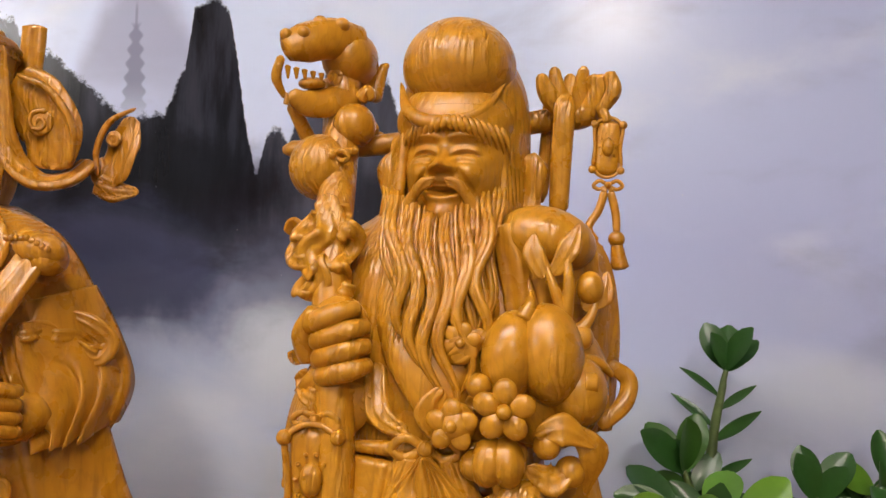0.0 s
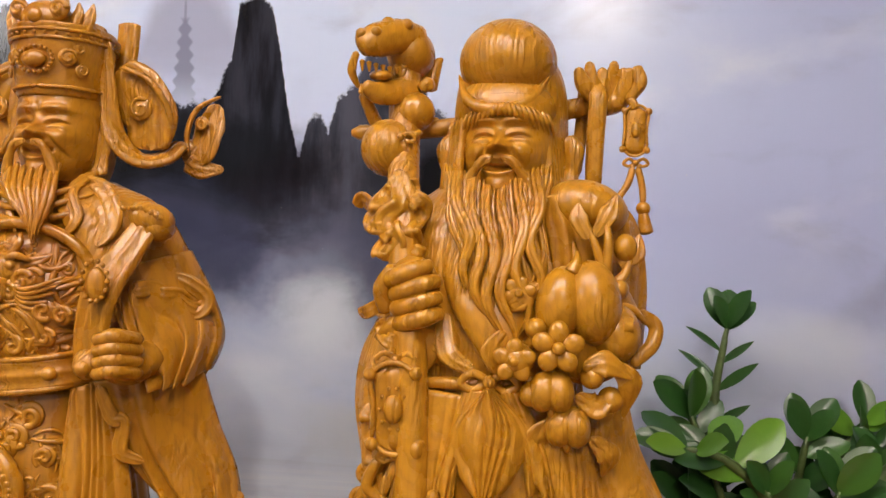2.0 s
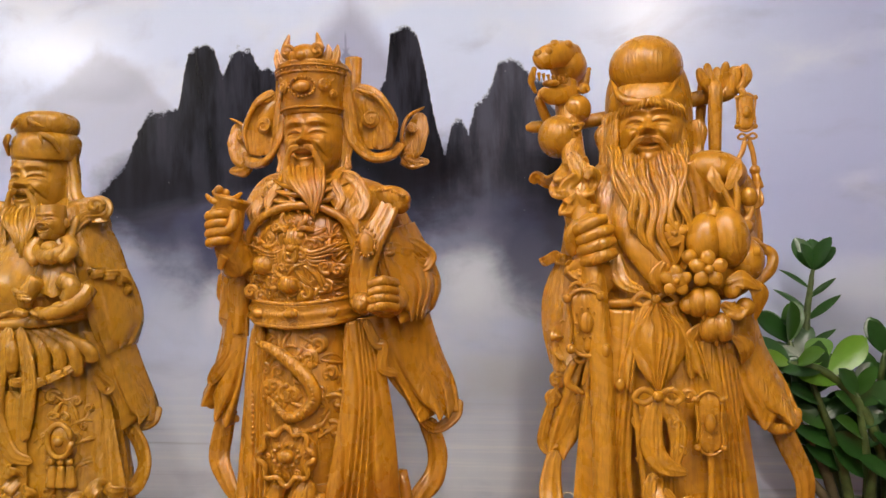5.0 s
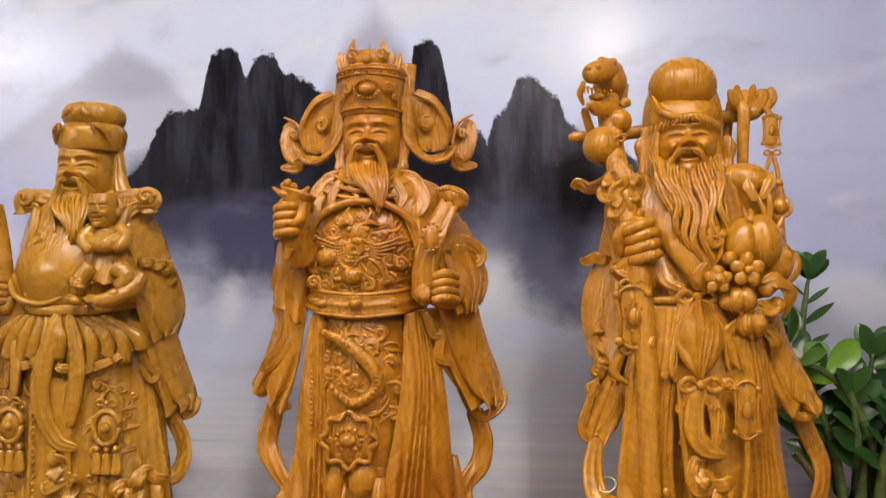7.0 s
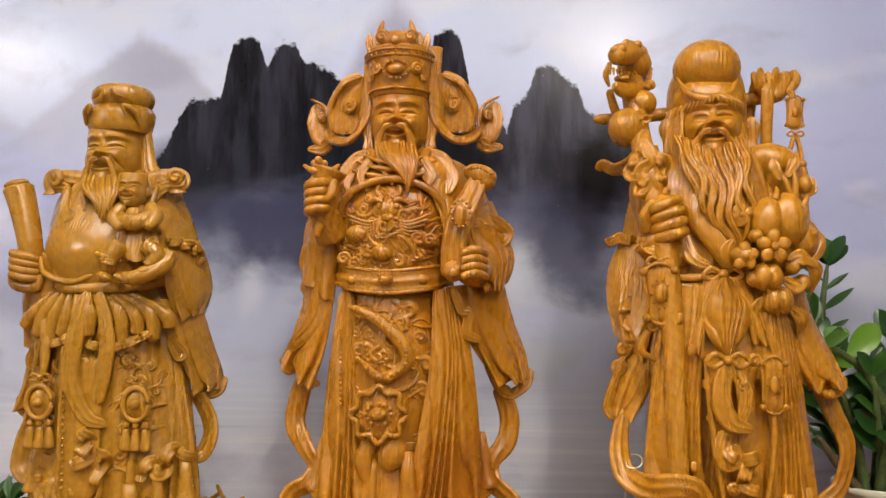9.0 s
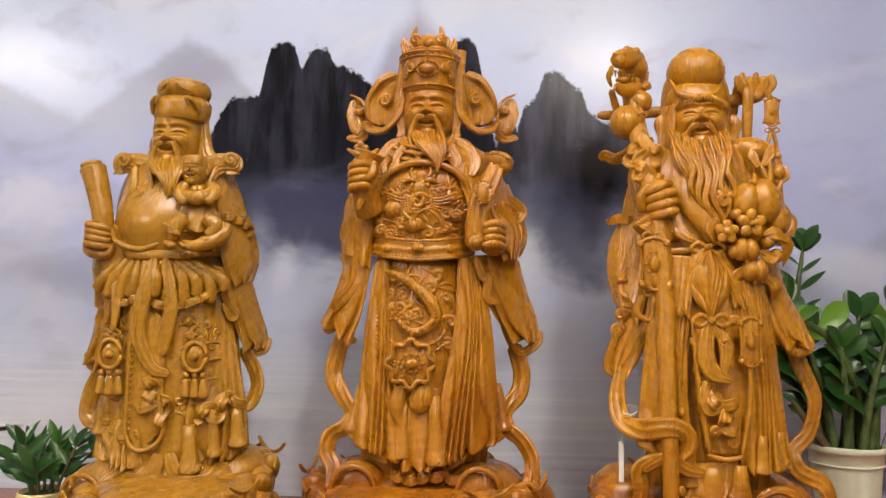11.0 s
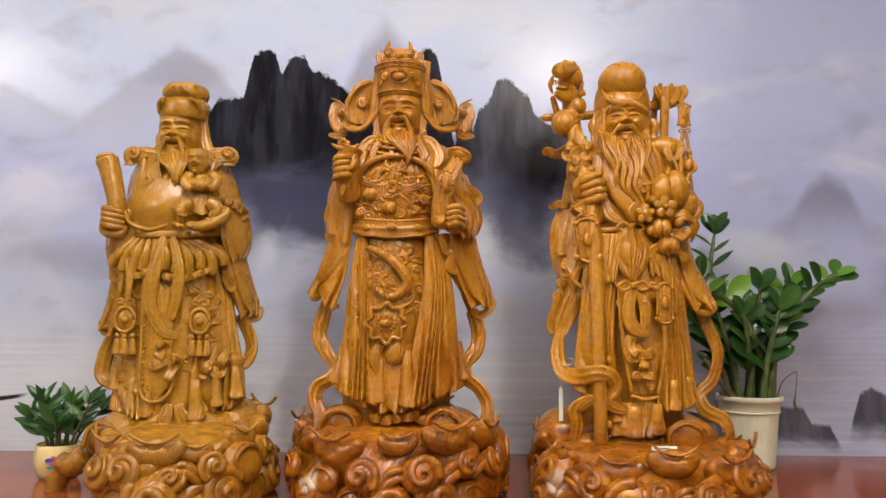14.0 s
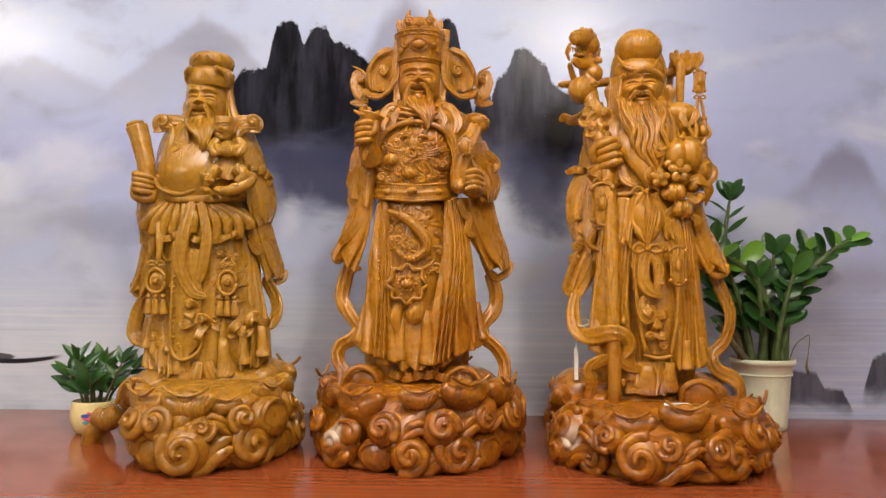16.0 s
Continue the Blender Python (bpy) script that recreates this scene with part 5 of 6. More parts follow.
    # hat: band with beaded rims, gem and scrolls
    s.loft([(676, 0, 2, 36, 37), (682, 0, 2, 38, 39), (711, 0, 2, 41, 42), (729, 1, 2, 43, 44), (737, 1, 0, 42, 43), (738, 1, 0, 36, 36), (744, 1, 0, 34, 34)], None, 72, 30)
    for z, r0 in ((731, 44.5), (724, 43.5), (683, 39.5)):
        s.tube([(r0 * math.sin(a), 2 - r0 * math.cos(a), z) for a in np.linspace(0, 2 * math.pi, 33)], 1.8, n=8, fine=2)
    for k in range(30):
        a = 2 * math.pi * k / 30
        s.ell((44 * math.sin(a), 2 - 45 * math.cos(a), 727.5), 1.9, n=6)
    s.ell((0, -42, 705), (11, 6, 7.5), n=20)
    for k in range(20):
        a = k * math.pi / 10
        s.ell((16 * math.cos(a), -41, 705 + 11 * math.sin(a)), 2.1, n=7)
    for h in (-1, 1):
        s.curl((h * 25, -33, 708), 8, (h * 0.7, -1, 0), 1.4, 0.22, 0, h, 0.3)
        s.curl((h * 33, -24, 698), 6, (h * 1.2, -1, 0), 1.3, 0.22, 2, -h, 0.3)
        s.curl((h * 31, -26, 717), 5, (h * 1.2, -1, 0), 1.3, 0.22, 4, h, 0.3)
        # crest: horns, scrolls and leaf points
        s.tube([(h * 12, -32, 742), (h * 20, -34, 752), (h * 17, -32, 770)], [8, 6, 1.4], n=12)
        s.curl((h * 18, -36, 748), 9, (0, -1, 0), 1.3, 0.3)
        s.tube([(h * 30, -22, 734), (h * 36, -20, 746), (h * 38, -18, 758)], [9, 6, 1.2], 0.5)
        s.tube([(h * 24, -26, 736), (h * 28, -24, 748), (h * 27, -22, 758)], [7, 5, 1.2], 0.5)
        # wing: the band down the side, the inner leaf and the upturned outer leaf
        s.tube([(1 + h * 41, -4, 731), (1 + h * 43, -2, 690), (1 + h * 48, 0, 650), (1 + h * 66, 8, 627), (1 + h * 86, 20, 629), (1 + h * 98, 32, 645)], [5, 7, 10, 13, 13, 10], 0.45, (0, -0.5, 1))
        s.tube([(1 + h * 44, 8, 704), (1 + h * 60, 12, 690), (1 + h * 74, 16, 664), (1 + h * 72, 16, 636)], [16, 26, 27, 18], 0.2)
        s.tube([(1 + h * 52, 2, 708), (1 + h * 78, 6, 696), (1 + h * 94, 12, 668), (1 + h * 92, 14, 640)], [2, 3, 3, 2])
        s.curl((1 + h * 68, 9, 672), 11, (h * 0.2, -1, 0), 1.4, 0.2, 1, h, 0.25)
        s.tube([(1 + h * 94, 38, 634), (1 + h * 110, 44, 640), (1 + h * 117, 48, 662), (1 + h * 122, 50, 684)], [10, 17, 17, 6], 0.26, twist=(0, h * 20, 0))
        s.tube([(1 + h * 100, 36, 628), (1 + h * 112, 42, 622), (1 + h * 132, 46, 622)], [9, 10, 3], 0.4)
        s.tube([(1 + h * 102, 34, 634), (1 + h * 100, 36, 656), (1 + h * 108, 40, 678), (1 + h * 128, 44, 690)], [2, 2.6, 2.6, 1.4])
        s.curl((1 + h * 112, 40, 664), 7, (0, -1, 0), 1.4, 0.2, 0, -h, 0.25)
    s.ell((0, -24, 742), (22, 20, 17), n=28)
    s.ell((0, -42, 742), (7, 5, 7))
    s.tube([(38, 34, 700), (41, 36, 739), (42, 36, 757)], [11, 11, 11], 0.5)
    return s.finish("wooden_statue", 853, WOOD_CENTRE, pose(-0.437, 0.75, TABLE_Z), "polished golden wood carving of an official in winged hat")




statue_of_rank()

# ---- the smiling elder with a scroll and a small child in the arm ----
def statue_of_plenty():
    s = Carving(9)
    cloud_base(s, -75, 134, 190, 118, 23, 44)
    for c, r in (((-65, -10, 89), (56, 80, 50)), ((75, -10, 89), (60, 80, 56)), ((5, 0, 89), (120, 90, 60)), ((105, 0, 109), (40, 60, 40)), ((-105, 0, 79), (44, 60, 40)), ((50, -56, 99), (40, 26, 34)), ((-90, -62, 89), (34, 24, 26))):
        s.ell(c, r)
    for q in ((275,690), (425,682)):
        s.tube([(q[0]-30 - 365, -86, 779 - (704)), (q[0]-20 - 365, -87.2, 779 - (672)), (q[0] - 365, -88.4, 779 - (662)), (q[0]+20 - 365, -87.2, 779 - (672)), (q[0]+30 - 365, -86, 779 - (704))], 4)
        s.ell((q[0] - 365, -84.8, 779 - q[1]), (14, 8, 12))
    s.tube([(-175, -44, 49), (-150, -50, 44), (-130, -50, 59)], [16, 20, 18])
    s.tube([(-189, -32, -16), (-179, -35.6, 19), (-159, -38, 39)], [16, 18, 14])
    # robe
    robe = s.loft([(99, 0, 0, 80, 60), (139, 4, 0, 100, 66), (179, 4, 2, 100, 66), (259, 2, 3, 94, 66), (339, 0, 4, 86, 62), (399, -2, 4, 78, 60), (429, -4, 4, 72, 56)], folds(15, 0.11, 1.2, 110, 420, 1.0, 0.3))
    belly = s.loft([(407, -6, 2, 70, 56), (434, -8, -2, 78, 64), (469, -10, -4, 82, 70), (509, -8, 2, 80, 60), (539, -4, 10, 82, 48), (561, 0, 18, 66, 38), (579, 0, 22, 36, 30)], None, 110, 50)
    s.tube([(-80, -50, 461), (-65, -62, 439), (-30, -66.8, 429), (0, -64.4, 439)], [3, 4, 4, 3])
    s.tube([(-47, -46.4, 521), (-37, -51.2, 511), (-49, -51.2, 503)], [3, 5, 3])
    # belt, gathered peplum and long front panels
    s.tube([(-75, -26, 427), (-45, -57.2, 422), (-10, -64.4, 421), (35, -57.2, 423), (75, -26, 429)], [6, 7, 7, 7, 6], 0.7, fine=8)
    for k in range(11):
        x0 = 288 + k * 15
        d = abs(k - 5)
        s.tube([(350+(k-5)*9 - 365, -8 + 0.6 * (-92+d*4), 779 - (362)), (x0-2+(k-5)*2 - 365, -8 + 0.6 * (-100+d*7), 779 - (390)), (x0-6+(k-5)*4 - 365, -8 + 0.6 * (-96+d*8), 779 - (418+((k*7)%5)*5-d*2))], [4, 9, 9], 0.8)
    s.ruffle([(-77, -41.6, 371), (-53, -58.4, 353), (-20, -68, 363), (15, -68, 347), (55, -58.4, 359), (75, -41.6, 374)], 6, 9, 5)
    s.tube([(-7, -68, 417), (-20, -72.8, 359), (-25, -71.6, 309), (-5, -70.4, 264), (20, -68, 254)], [9, 12, 12, 10, 5], 0.4)
    s.tube([(7, -66.8, 417), (20, -70.4, 359), (15, -69.2, 319), (7, -68, 279)], [7, 10, 11, 9], 0.4)
    s.tube([(-13, -64.4, 339), (-15, -65.6, 259), (-15, -66.8, 179), (-13, -66.8, 157)], [26, 27, 27, 10], 0.2)
    s.tube([(-38, -65.6, 349), (-38, -68, 259), (-37, -69.2, 167), (-13, -71.6, 149), (13, -69.2, 169), (11, -68, 219)], 3.4, fine=8)
    for k in range(20):
        s.ell((332 - 365, -71.6, 779 - (440+k*8.5)), 2.6, n=6)
    s.ruffle([(-15, -70.4, 259), (0, -72.8, 234), (-15, -71.6, 209), (20, -71.6, 219), (7, -70.4, 179)], 9, 5, 6)
    s.relief(robe, (30, 85, 189, 339), 46, 9)
    s.relief(robe, (-85, -45, 189, 329), 24, 9)
    for x0, y0, d in ((298, 498, -88), (420, 500, -86)):
        s.ell((x0 - 365, -8 + 0.6 * (d), 779 - (y0)), (16, 8, 20))
        s.tube([(x0+16*math.cos(a) - 365, -8 + 0.6 * (d-10), 779 - (y0+20*math.sin(a))) for a in np.linspace(0, 6.28, 14)], 3.4, n=8, fine=2)
        s.ell((x0 - 365, -8 + 0.6 * (d-14), 779 - (y0)), 7, n=12)
        s.knot((x0 - 365, -8 + 0.6 * (d-6), 779 - (y0-30)), 8, 12)
        for dx in (-12, 0, 12):
            s.ell((x0+dx - 365, -8 + 0.6 * (d-6), 779 - (y0+26)), 5, n=8)
            s.tube([(x0+dx - 365, -8 + 0.6 * (d-6), 779 - (y0+30)), (x0+dx*1.1 - 365, -8 + 0.6 * (d-6), 779 - (y0+58))], [4, 8], 0.8)
    s.tube([(-75, -50, 399), (-65, -58.4, 349), (-67, -60.8, 309)], [6, 7, 4], 0.6)
    # pleated skirt with a rippled hem
    s.drape([(-90, -11, 359), (-90, -21, 278), (-91, -27, 219), (-97, -31, 141)], [(-23, -47, 357), (-17, -53, 279), (-12, -57, 212), (1, -63, 119)], 3, 4, 5, 14, 12)
    s.drape([(39, -45, 357), (43, -51, 279), (42, -57, 203), (44, -63, 127)], [(83, -11, 360), (100, -17, 280), (117, -23, 211), (124, -25, 147)], 3, 4, 5, 14, 12)
    s.drape([(-102, -18, 219), (-108, -20, 183), (-97, -28, 160), (-82, -34, 138)], [(-48, -50, 211), (-40, -54, 182), (-32, -58, 154), (-24, -62, 126)], 7, 4, 9, 14, 14)
    for q, r, h in (((-59, -58, 138), 14, 50), ((-28, -66, 128), 13, 60), ((-88, -40, 169), 13, 50), ((57, -76, 125), 15, 60), ((86, -64, 146), 13, 60), ((114, -48, 157), 13, 50), ((-43, -60, 164), 11, 44)):
        s.trumpet(q, r, h, (5 if q[0] < 0 else -5, 4))
    s.ruffle([(-91, -34, 192), (-68, -48, 182), (-44, -58, 165), (-17, -64, 172)], 9, 4, 6)
    s.ruffle([(59, -66, 184), (72, -62, 208), (88, -60, 194), (95, -54, 222), (120, -36, 210)], 9, 4, 6)
    s.tube([(12, -74, 146), (8, -78, 124), (0, -80, 100)], [8, 12, 12], 0.35)
    s.tube([(26, -74, 147), (36, -76, 124), (55, -74, 111)], [8, 12, 12], 0.35)
    # mantle over both shoulders and its hanging sleeves
    s.drape([(-51, -10, 567), (-86, 2, 543), (-96, -4, 491), (-89, -14, 449)], [(-26, -34, 544), (-39, -46, 504), (-46, -52, 464), (-52, -52, 425)], 10, 2, 5, 0, 0)
    s.drape([(33, -32, 551), (52, -40, 506), (61, -42, 466), (66, -40, 427)], [(59, 2, 574), (83, 16, 530), (97, 22, 485), (106, 22, 439)], 13, 2.2, 6, 0, 0)
    s.drape([(-104, -20, 478), (-122, -12, 439), (-125, -8, 399), (-117, -4, 359)], [(-55, -46, 455), (-59, -44, 406), (-66, -38, 367), (-74, -30, 318)], 12, 2.2, 9, 10, 8)
    s.drape([(-115, -6, 379), (-120, -2, 339), (-130, 6, 298), (-140, 12, 270)], [(-72, -34, 367), (-76, -30, 328), (-84, -22, 288), (-99, -12, 256)], 9, 2, 10, 14, 10)
    s.tube([(-78, -40, 396), (-87, -34, 357), (-107, -22, 332), (-103, -22, 320), (-81, -34, 337), (-71, -42, 376)], [3, 5, 6, 6, 5, 3], 0.5)
    s.tube([(-117, -18, 478), (-125, -12, 449), (-115, -14, 426), (-123, -8, 401), (-112, -10, 383)], [4, 6, 5, 6, 4], 0.5)
    s.tube([(-138, 6, 278), (-129, 0, 260), (-109, -8, 256), (-96, -16, 270), (-83, -26, 298)], [5, 7, 6, 6, 3], 0.5)
    s.drape([(65, -40, 466), (76, -34, 427), (84, -24, 394), (94, -10, 380)], [(100, 18, 485), (111, 26, 450), (115, 28, 419), (108, 24, 391)], 13, 2.2, 9, 8, 8)
    s.drape([(70, -34, 408), (83, -26, 359), (96, -12, 320), (106, 0, 290)], [(105, 18, 398), (117, 26, 352), (128, 32, 316), (132, 34, 296)], 9, 2.4, 11, 16, 11)
    s.tube([(134, 28, 303), (129, 20, 286), (112, 10, 282), (101, -8, 310), (88, -20, 349)], [5, 7, 6, 5, 3], 0.5)
    s.ruffle([(75, -36, 481), (91, -20, 479), (103, -2, 472), (109, 8, 453)], 7, 4, 5)
    s.tube([(78, -38, 397), (85, -32, 359), (98, -22, 339), (91, -26, 333), (81, -34, 354)], [3, 5, 6, 5, 3], 0.5)
    # sashes
    s.tube([(-109, -4, 258), (-124, 2, 223), (-129, 0, 188), (-112, -10, 175), (-80, -26, 182)], [10, 13, 13, 11, 7], 0.42, twist=(0, 30, 0))
    s.tube([(101, 4, 290), (119, 8, 255), (124, 4, 228), (113, -6, 206), (92, -20, 219)], [10, 12, 13, 11, 7], 0.42, twist=(0, -30, 0))
    # scroll and hand
    s.tube([(-93, -46.4, 434), (-97, -45.2, 479), (-109, -41.6, 524), (-119, -39.2, 553)], [14, 15, 17, 19], n=16)
    s.tube([(-103, -47.6, 547), (-103, -51.2, 509), (-107, -52.4, 479)], [1.5, 5, 1.5])
    s.ell((-121, -39.2, 555), (16, 12, 6), (0, -14, 0))
    for k in range(4):
        s.tube([(248 - 365, -38, 779 - (316+k*9)), (254 - 365, -57.2, 779 - (314+k*9)), (272 - 365, -59.6, 779 - (318+k*9)), (286 - 365, -51.2, 779 - (322+k*8))], [5, 6, 6, 4])
    s.tube([(-119, -41.6, 449), (-113, -47.6, 427), (-85, -50, 423), (-77, -50, 439)], [6, 8, 8, 5])
    # the small child in the arm
    s.ell((38, -47.6, 547), (18, 17, 20))
    s.face(39, 548, -48, 35, 36, 0, 0.5)
    for h in (-1, 1):
        s.ell((403+h*18 - 365, -45.2, 779 - (236)), (5, 5, 7), n=10)
    s.ell((40, -42, 500), (20, 16, 34))
    s.drape([(29, -56, 517), (25, -60, 488), (17, -64, 455)], [(65, -52, 517), (75, -56, 488), (85, -56, 456)], 7, 3, 5, 6, 6)
    # ingot in the child's arms, legs and feet, and the elder's hand below
    s.tube([(24, -64, 521), (38, -72, 506), (53, -75, 502), (65, -72, 506), (74, -62, 522)], [3, 9, 11, 9, 3], 0.9, n=16)
    s.ell((52, -72, 512), (11, 9, 9), n=20)
    for pts in ([(32, -60, 524), (26, -70, 508), (39, -80, 493)], [(65, -58, 524), (77, -66, 509), (69, -78, 494)]):
        s.tube(pts, [8, 9, 6], n=14)
    for pts in ([(36, -68, 476), (24, -74, 459), (19, -74, 440)], [(64, -66, 476), (79, -68, 462), (70, -72, 446)]):
        s.tube(pts, [12, 11, 8], n=14)
    s.ell((19, -80, 435), (10, 8, 6), (0, 20, 0))
    s.ell((68, -78, 442), (10, 8, 6), (0, -10, 0))
    s.tube([(33, -74, 436), (58, -80, 434), (84, -66, 447), (90, -52, 465)], [6, 9, 11, 12], n=14)
    for k in range(4):
        s.tube([(49, -78, 430), (42, -84, 433), (33, -82, 437)] if k == 0 else [(36 - k * 2, -80, 446 + k * 4), (24 - k * 2, -84, 448 + k * 4), (14 - k * 2, -80, 452 + k * 4)], [3.5, 3.8, 2.4], n=10)
    # shoulder scarf
    for h in (-1, 1):
        s.tube([(366+h*34 - 365, -10, 779 - (215)), (366+h*62 - 365, -14, 779 - (212)), (366+h*84 - 365, -10, 779 - (210)), (366+h*88 - 365, -16, 779 - (224)), (366+h*66 - 365, -22.4, 779 - (228)), (366+h*52 - 365, -32, 779 - (250))], [9, 11, 9, 8, 8, 6], 0.5, twist=(0, h*40, 0))
        s.curl((366+h*80 - 365, -20, 779 - (214)), 12, (h*0.3, -1, 0), 1.2, 0.3, 0, h)
        s.tube([(366+h*60 - 365, -29.6, 779 - (226)), (366+h*56 - 365, -41.6, 779 - (260)), (366+h*70 - 365, -38, 779 - (290))], [5, 7, 4], 0.7)
    # head
    s.loft([(552, -4, 16, 30, 26), (580, -6, 16, 36, 33), (615, -6, 14, 37, 36), (640, -5, 6, 37, 37), (652, -4, 0, 36, 36)], None, 60, 20)
    s.face(-9, 606, 0, 35, 36)
    for h in (-1, 1):
        s.tube([(-6 + h * 35, 2, 610), (-6 + h * 39, 0, 594), (-6 + h * 38, -2, 576), (-6 + h * 37, -5, 563)], [5, 7, 5, 8], 0.55)
        for k in range(3):
            s.tube([(-9 + h * 3, -44, 588 - k), (-9 + h * (12 + k), -44 + k, 584 - k * 2), (-10 + h * (19 + k), -40, 562), (-10 + h * (19 - k), -46, 540), (-8 + h * (14 - k), -54, 518)], [1.4, 3, 3.5, 3.2, 0.8], n=9)
    tops = [(-9 + u * 20, -40 + 6 * abs(u), 564 + 6 * abs(u)) for u in np.linspace(-1, 1, 7)]
    tips = [(6 + u * 14, -62, 500 + 18 * abs(u - 0.4)) for u in np.linspace(-1, 1, 7)]
    s.locks(tops, tips, 5.0, 3.2, 3, 1.0, 8, 2.4)
    # cap: flat bun on a folded hood with two long flaps
    s.loft([(626, -4, 2, 38, 38), (636, -4, 2, 41, 41), (652, -3, 4, 42, 42), (660, -3, 6, 38, 38), (664, -3, 6, 34, 34)], None, 60, 24)
    s.loft([(658, -2, 4, 30, 30), (664, -2, 4, 37, 36), (674, -2, 4, 40, 38), (684, -2, 4, 37, 36), (690, -2, 4, 26, 26), (692, -2, 4, 8, 8)], None, 60, 24)
    for h in (-1, 1):
        s.tube([(-4 + h * 36, -20, 634), (-4 + h * 32, -30, 650), (-4 + h * 22, -38, 656), (-4 + h * 25, -37, 644)], [2, 4, 3.4, 1])
        s.tube([(-3 + h * 24, -32, 666), (-3 + h * 14, -40, 670), (-3 + h * 7, -41, 677), (-3 + h * 5, -40, 668)], [1, 3, 3, 1])
        s.drape([(-4 + h * 30 - 8, 6, 652), (-4 + h * 36 - 8, 6, 610), (-4 + h * 42 - 9, 0, 575), (-4 + h * 68 - 12, -10, 548)], [(-4 + h * 30 + 8, 6, 652), (-4 + h * 36 + 8, 6, 610), (-4 + h * 46 + 9, 0, 580), (-4 + h * 76 + 10, -10, 562)], 6, 2, 4, 4, 4)
        s.tube([(-4 + h * 62, -12, 560), (-4 + h * 80, -14, 570), (-4 + h * 92, -12, 566), (-4 + h * 86, -16, 552), (-4 + h * 68, -20, 552)], [6, 10, 9, 8, 5], 0.35, twist=(0, h * 40, 0))
        s.trumpet((-4 + h * 86, -14, 546), 11, 22, (-10 * h, 0))
    return s.finish("wooden_statue", 828, WOOD_WEST, pose(-0.892, 0.80, TABLE_Z), "polished olive-gold wood carving of an elder holding a child")




statue_of_plenty()

# ---- potted plants ----
def leaf_mesh(name, length, width, droop, cup, material, tip=0.5):
    """A blade with a midrib fold, two skins that meet at the edge. It grows along +y, face up +z."""
    rows, cols = 9, 5
    verts, faces = [], []
    for skin in (0, 1):
        for i in range(rows):
            t = i / (rows - 1)
            w = width * max(0.03, math.sin(math.pi * min(1, t ** (0.8 + tip * 0.6)) * 0.985 + 0.03)) ** (1.0 - tip * 0.6) * 0.5
            for j in range(cols):
                u = j / (cols - 1) * 2 - 1
                z = -droop * length * t * t + cup * w * (abs(u) ** 1.3) - (0.0008 if skin and 0 < j < cols - 1 else 0)
                verts.append((u * w, length * t, z))
    base = rows * cols
    for skin in (0, 1):
        for i in range(rows - 1):
            for j in range(cols - 1):
                a = skin * base + i * cols + j
                q = (a, a + 1, a + cols + 1, a + cols)
                faces.append(q if not skin else q[::-1])
    me = mesh_of(name, verts, faces)
    me.materials.append(material)
    return me


def stalk_mesh(points, radii):
    c = Carving(0)
    c.tube(points, radii, n=9, fine=8)
    return mesh_of("stalk", np.vstack(c.v).tolist(), c.f)


def axes(forward, up):
    """A pose whose y axis runs forward and whose z axis is near up."""
    f = Vector(forward).normalized()
    r = f.cross(Vector(up))
    if r.length < 1e-3:
        r = f.cross(Vector((1, 0, 0)))
    r.normalize()
    return Matrix((r, f, r.cross(f))).transposed().to_4x4()


def grow(plant, rng, points, radii, leaves, blades, start=0.35, size=1.0, tuft=4, material=None, spread=0.9):
    """One stalk and the leaves along it, all in the plant's own metres."""
    me = stalk_mesh(points, radii)
    me.materials.append(material or STALK)
    st = new("stalk", me)
    st.parent = plant
    line = smooth_line(points, 60)
    for k in range(leaves + tuft):
        f = start + (1 - start) * min(1, k / max(1, leaves)) * 0.985
        i = min(58, int(f * 59))
        p, tang = Vector(line[i]), Vector(line[i + 1] - line[i]).normalized()
        if k < leaves:
            out = Vector((1 if k % 2 else -1, rng.uniform(-0.55, 0.35), rng.uniform(-0.1, 0.35)))
            way = tang * rng.uniform(0.5, 0.9) + out * spread
        else:
            a = 2 * math.pi * (k - leaves) / max(1, tuft) + 0.6
            way = tang * 1.0 + Vector((math.cos(a), math.sin(a) * 0.7, 0.15)) * 0.75
        up = Vector((rng.uniform(-0.5, 0.5), -0.8, 0.75 + rng.uniform(-0.3, 0.3)))
        ob = new("leaf", rng.choice(blades))
        ob.parent = plant
        s = size * rng.uniform(0.75, 1.12)
        ob.matrix_basis = Matrix.Translation(p) @ axes(way, up) @ Matrix.Diagonal((s, s, s, 1))


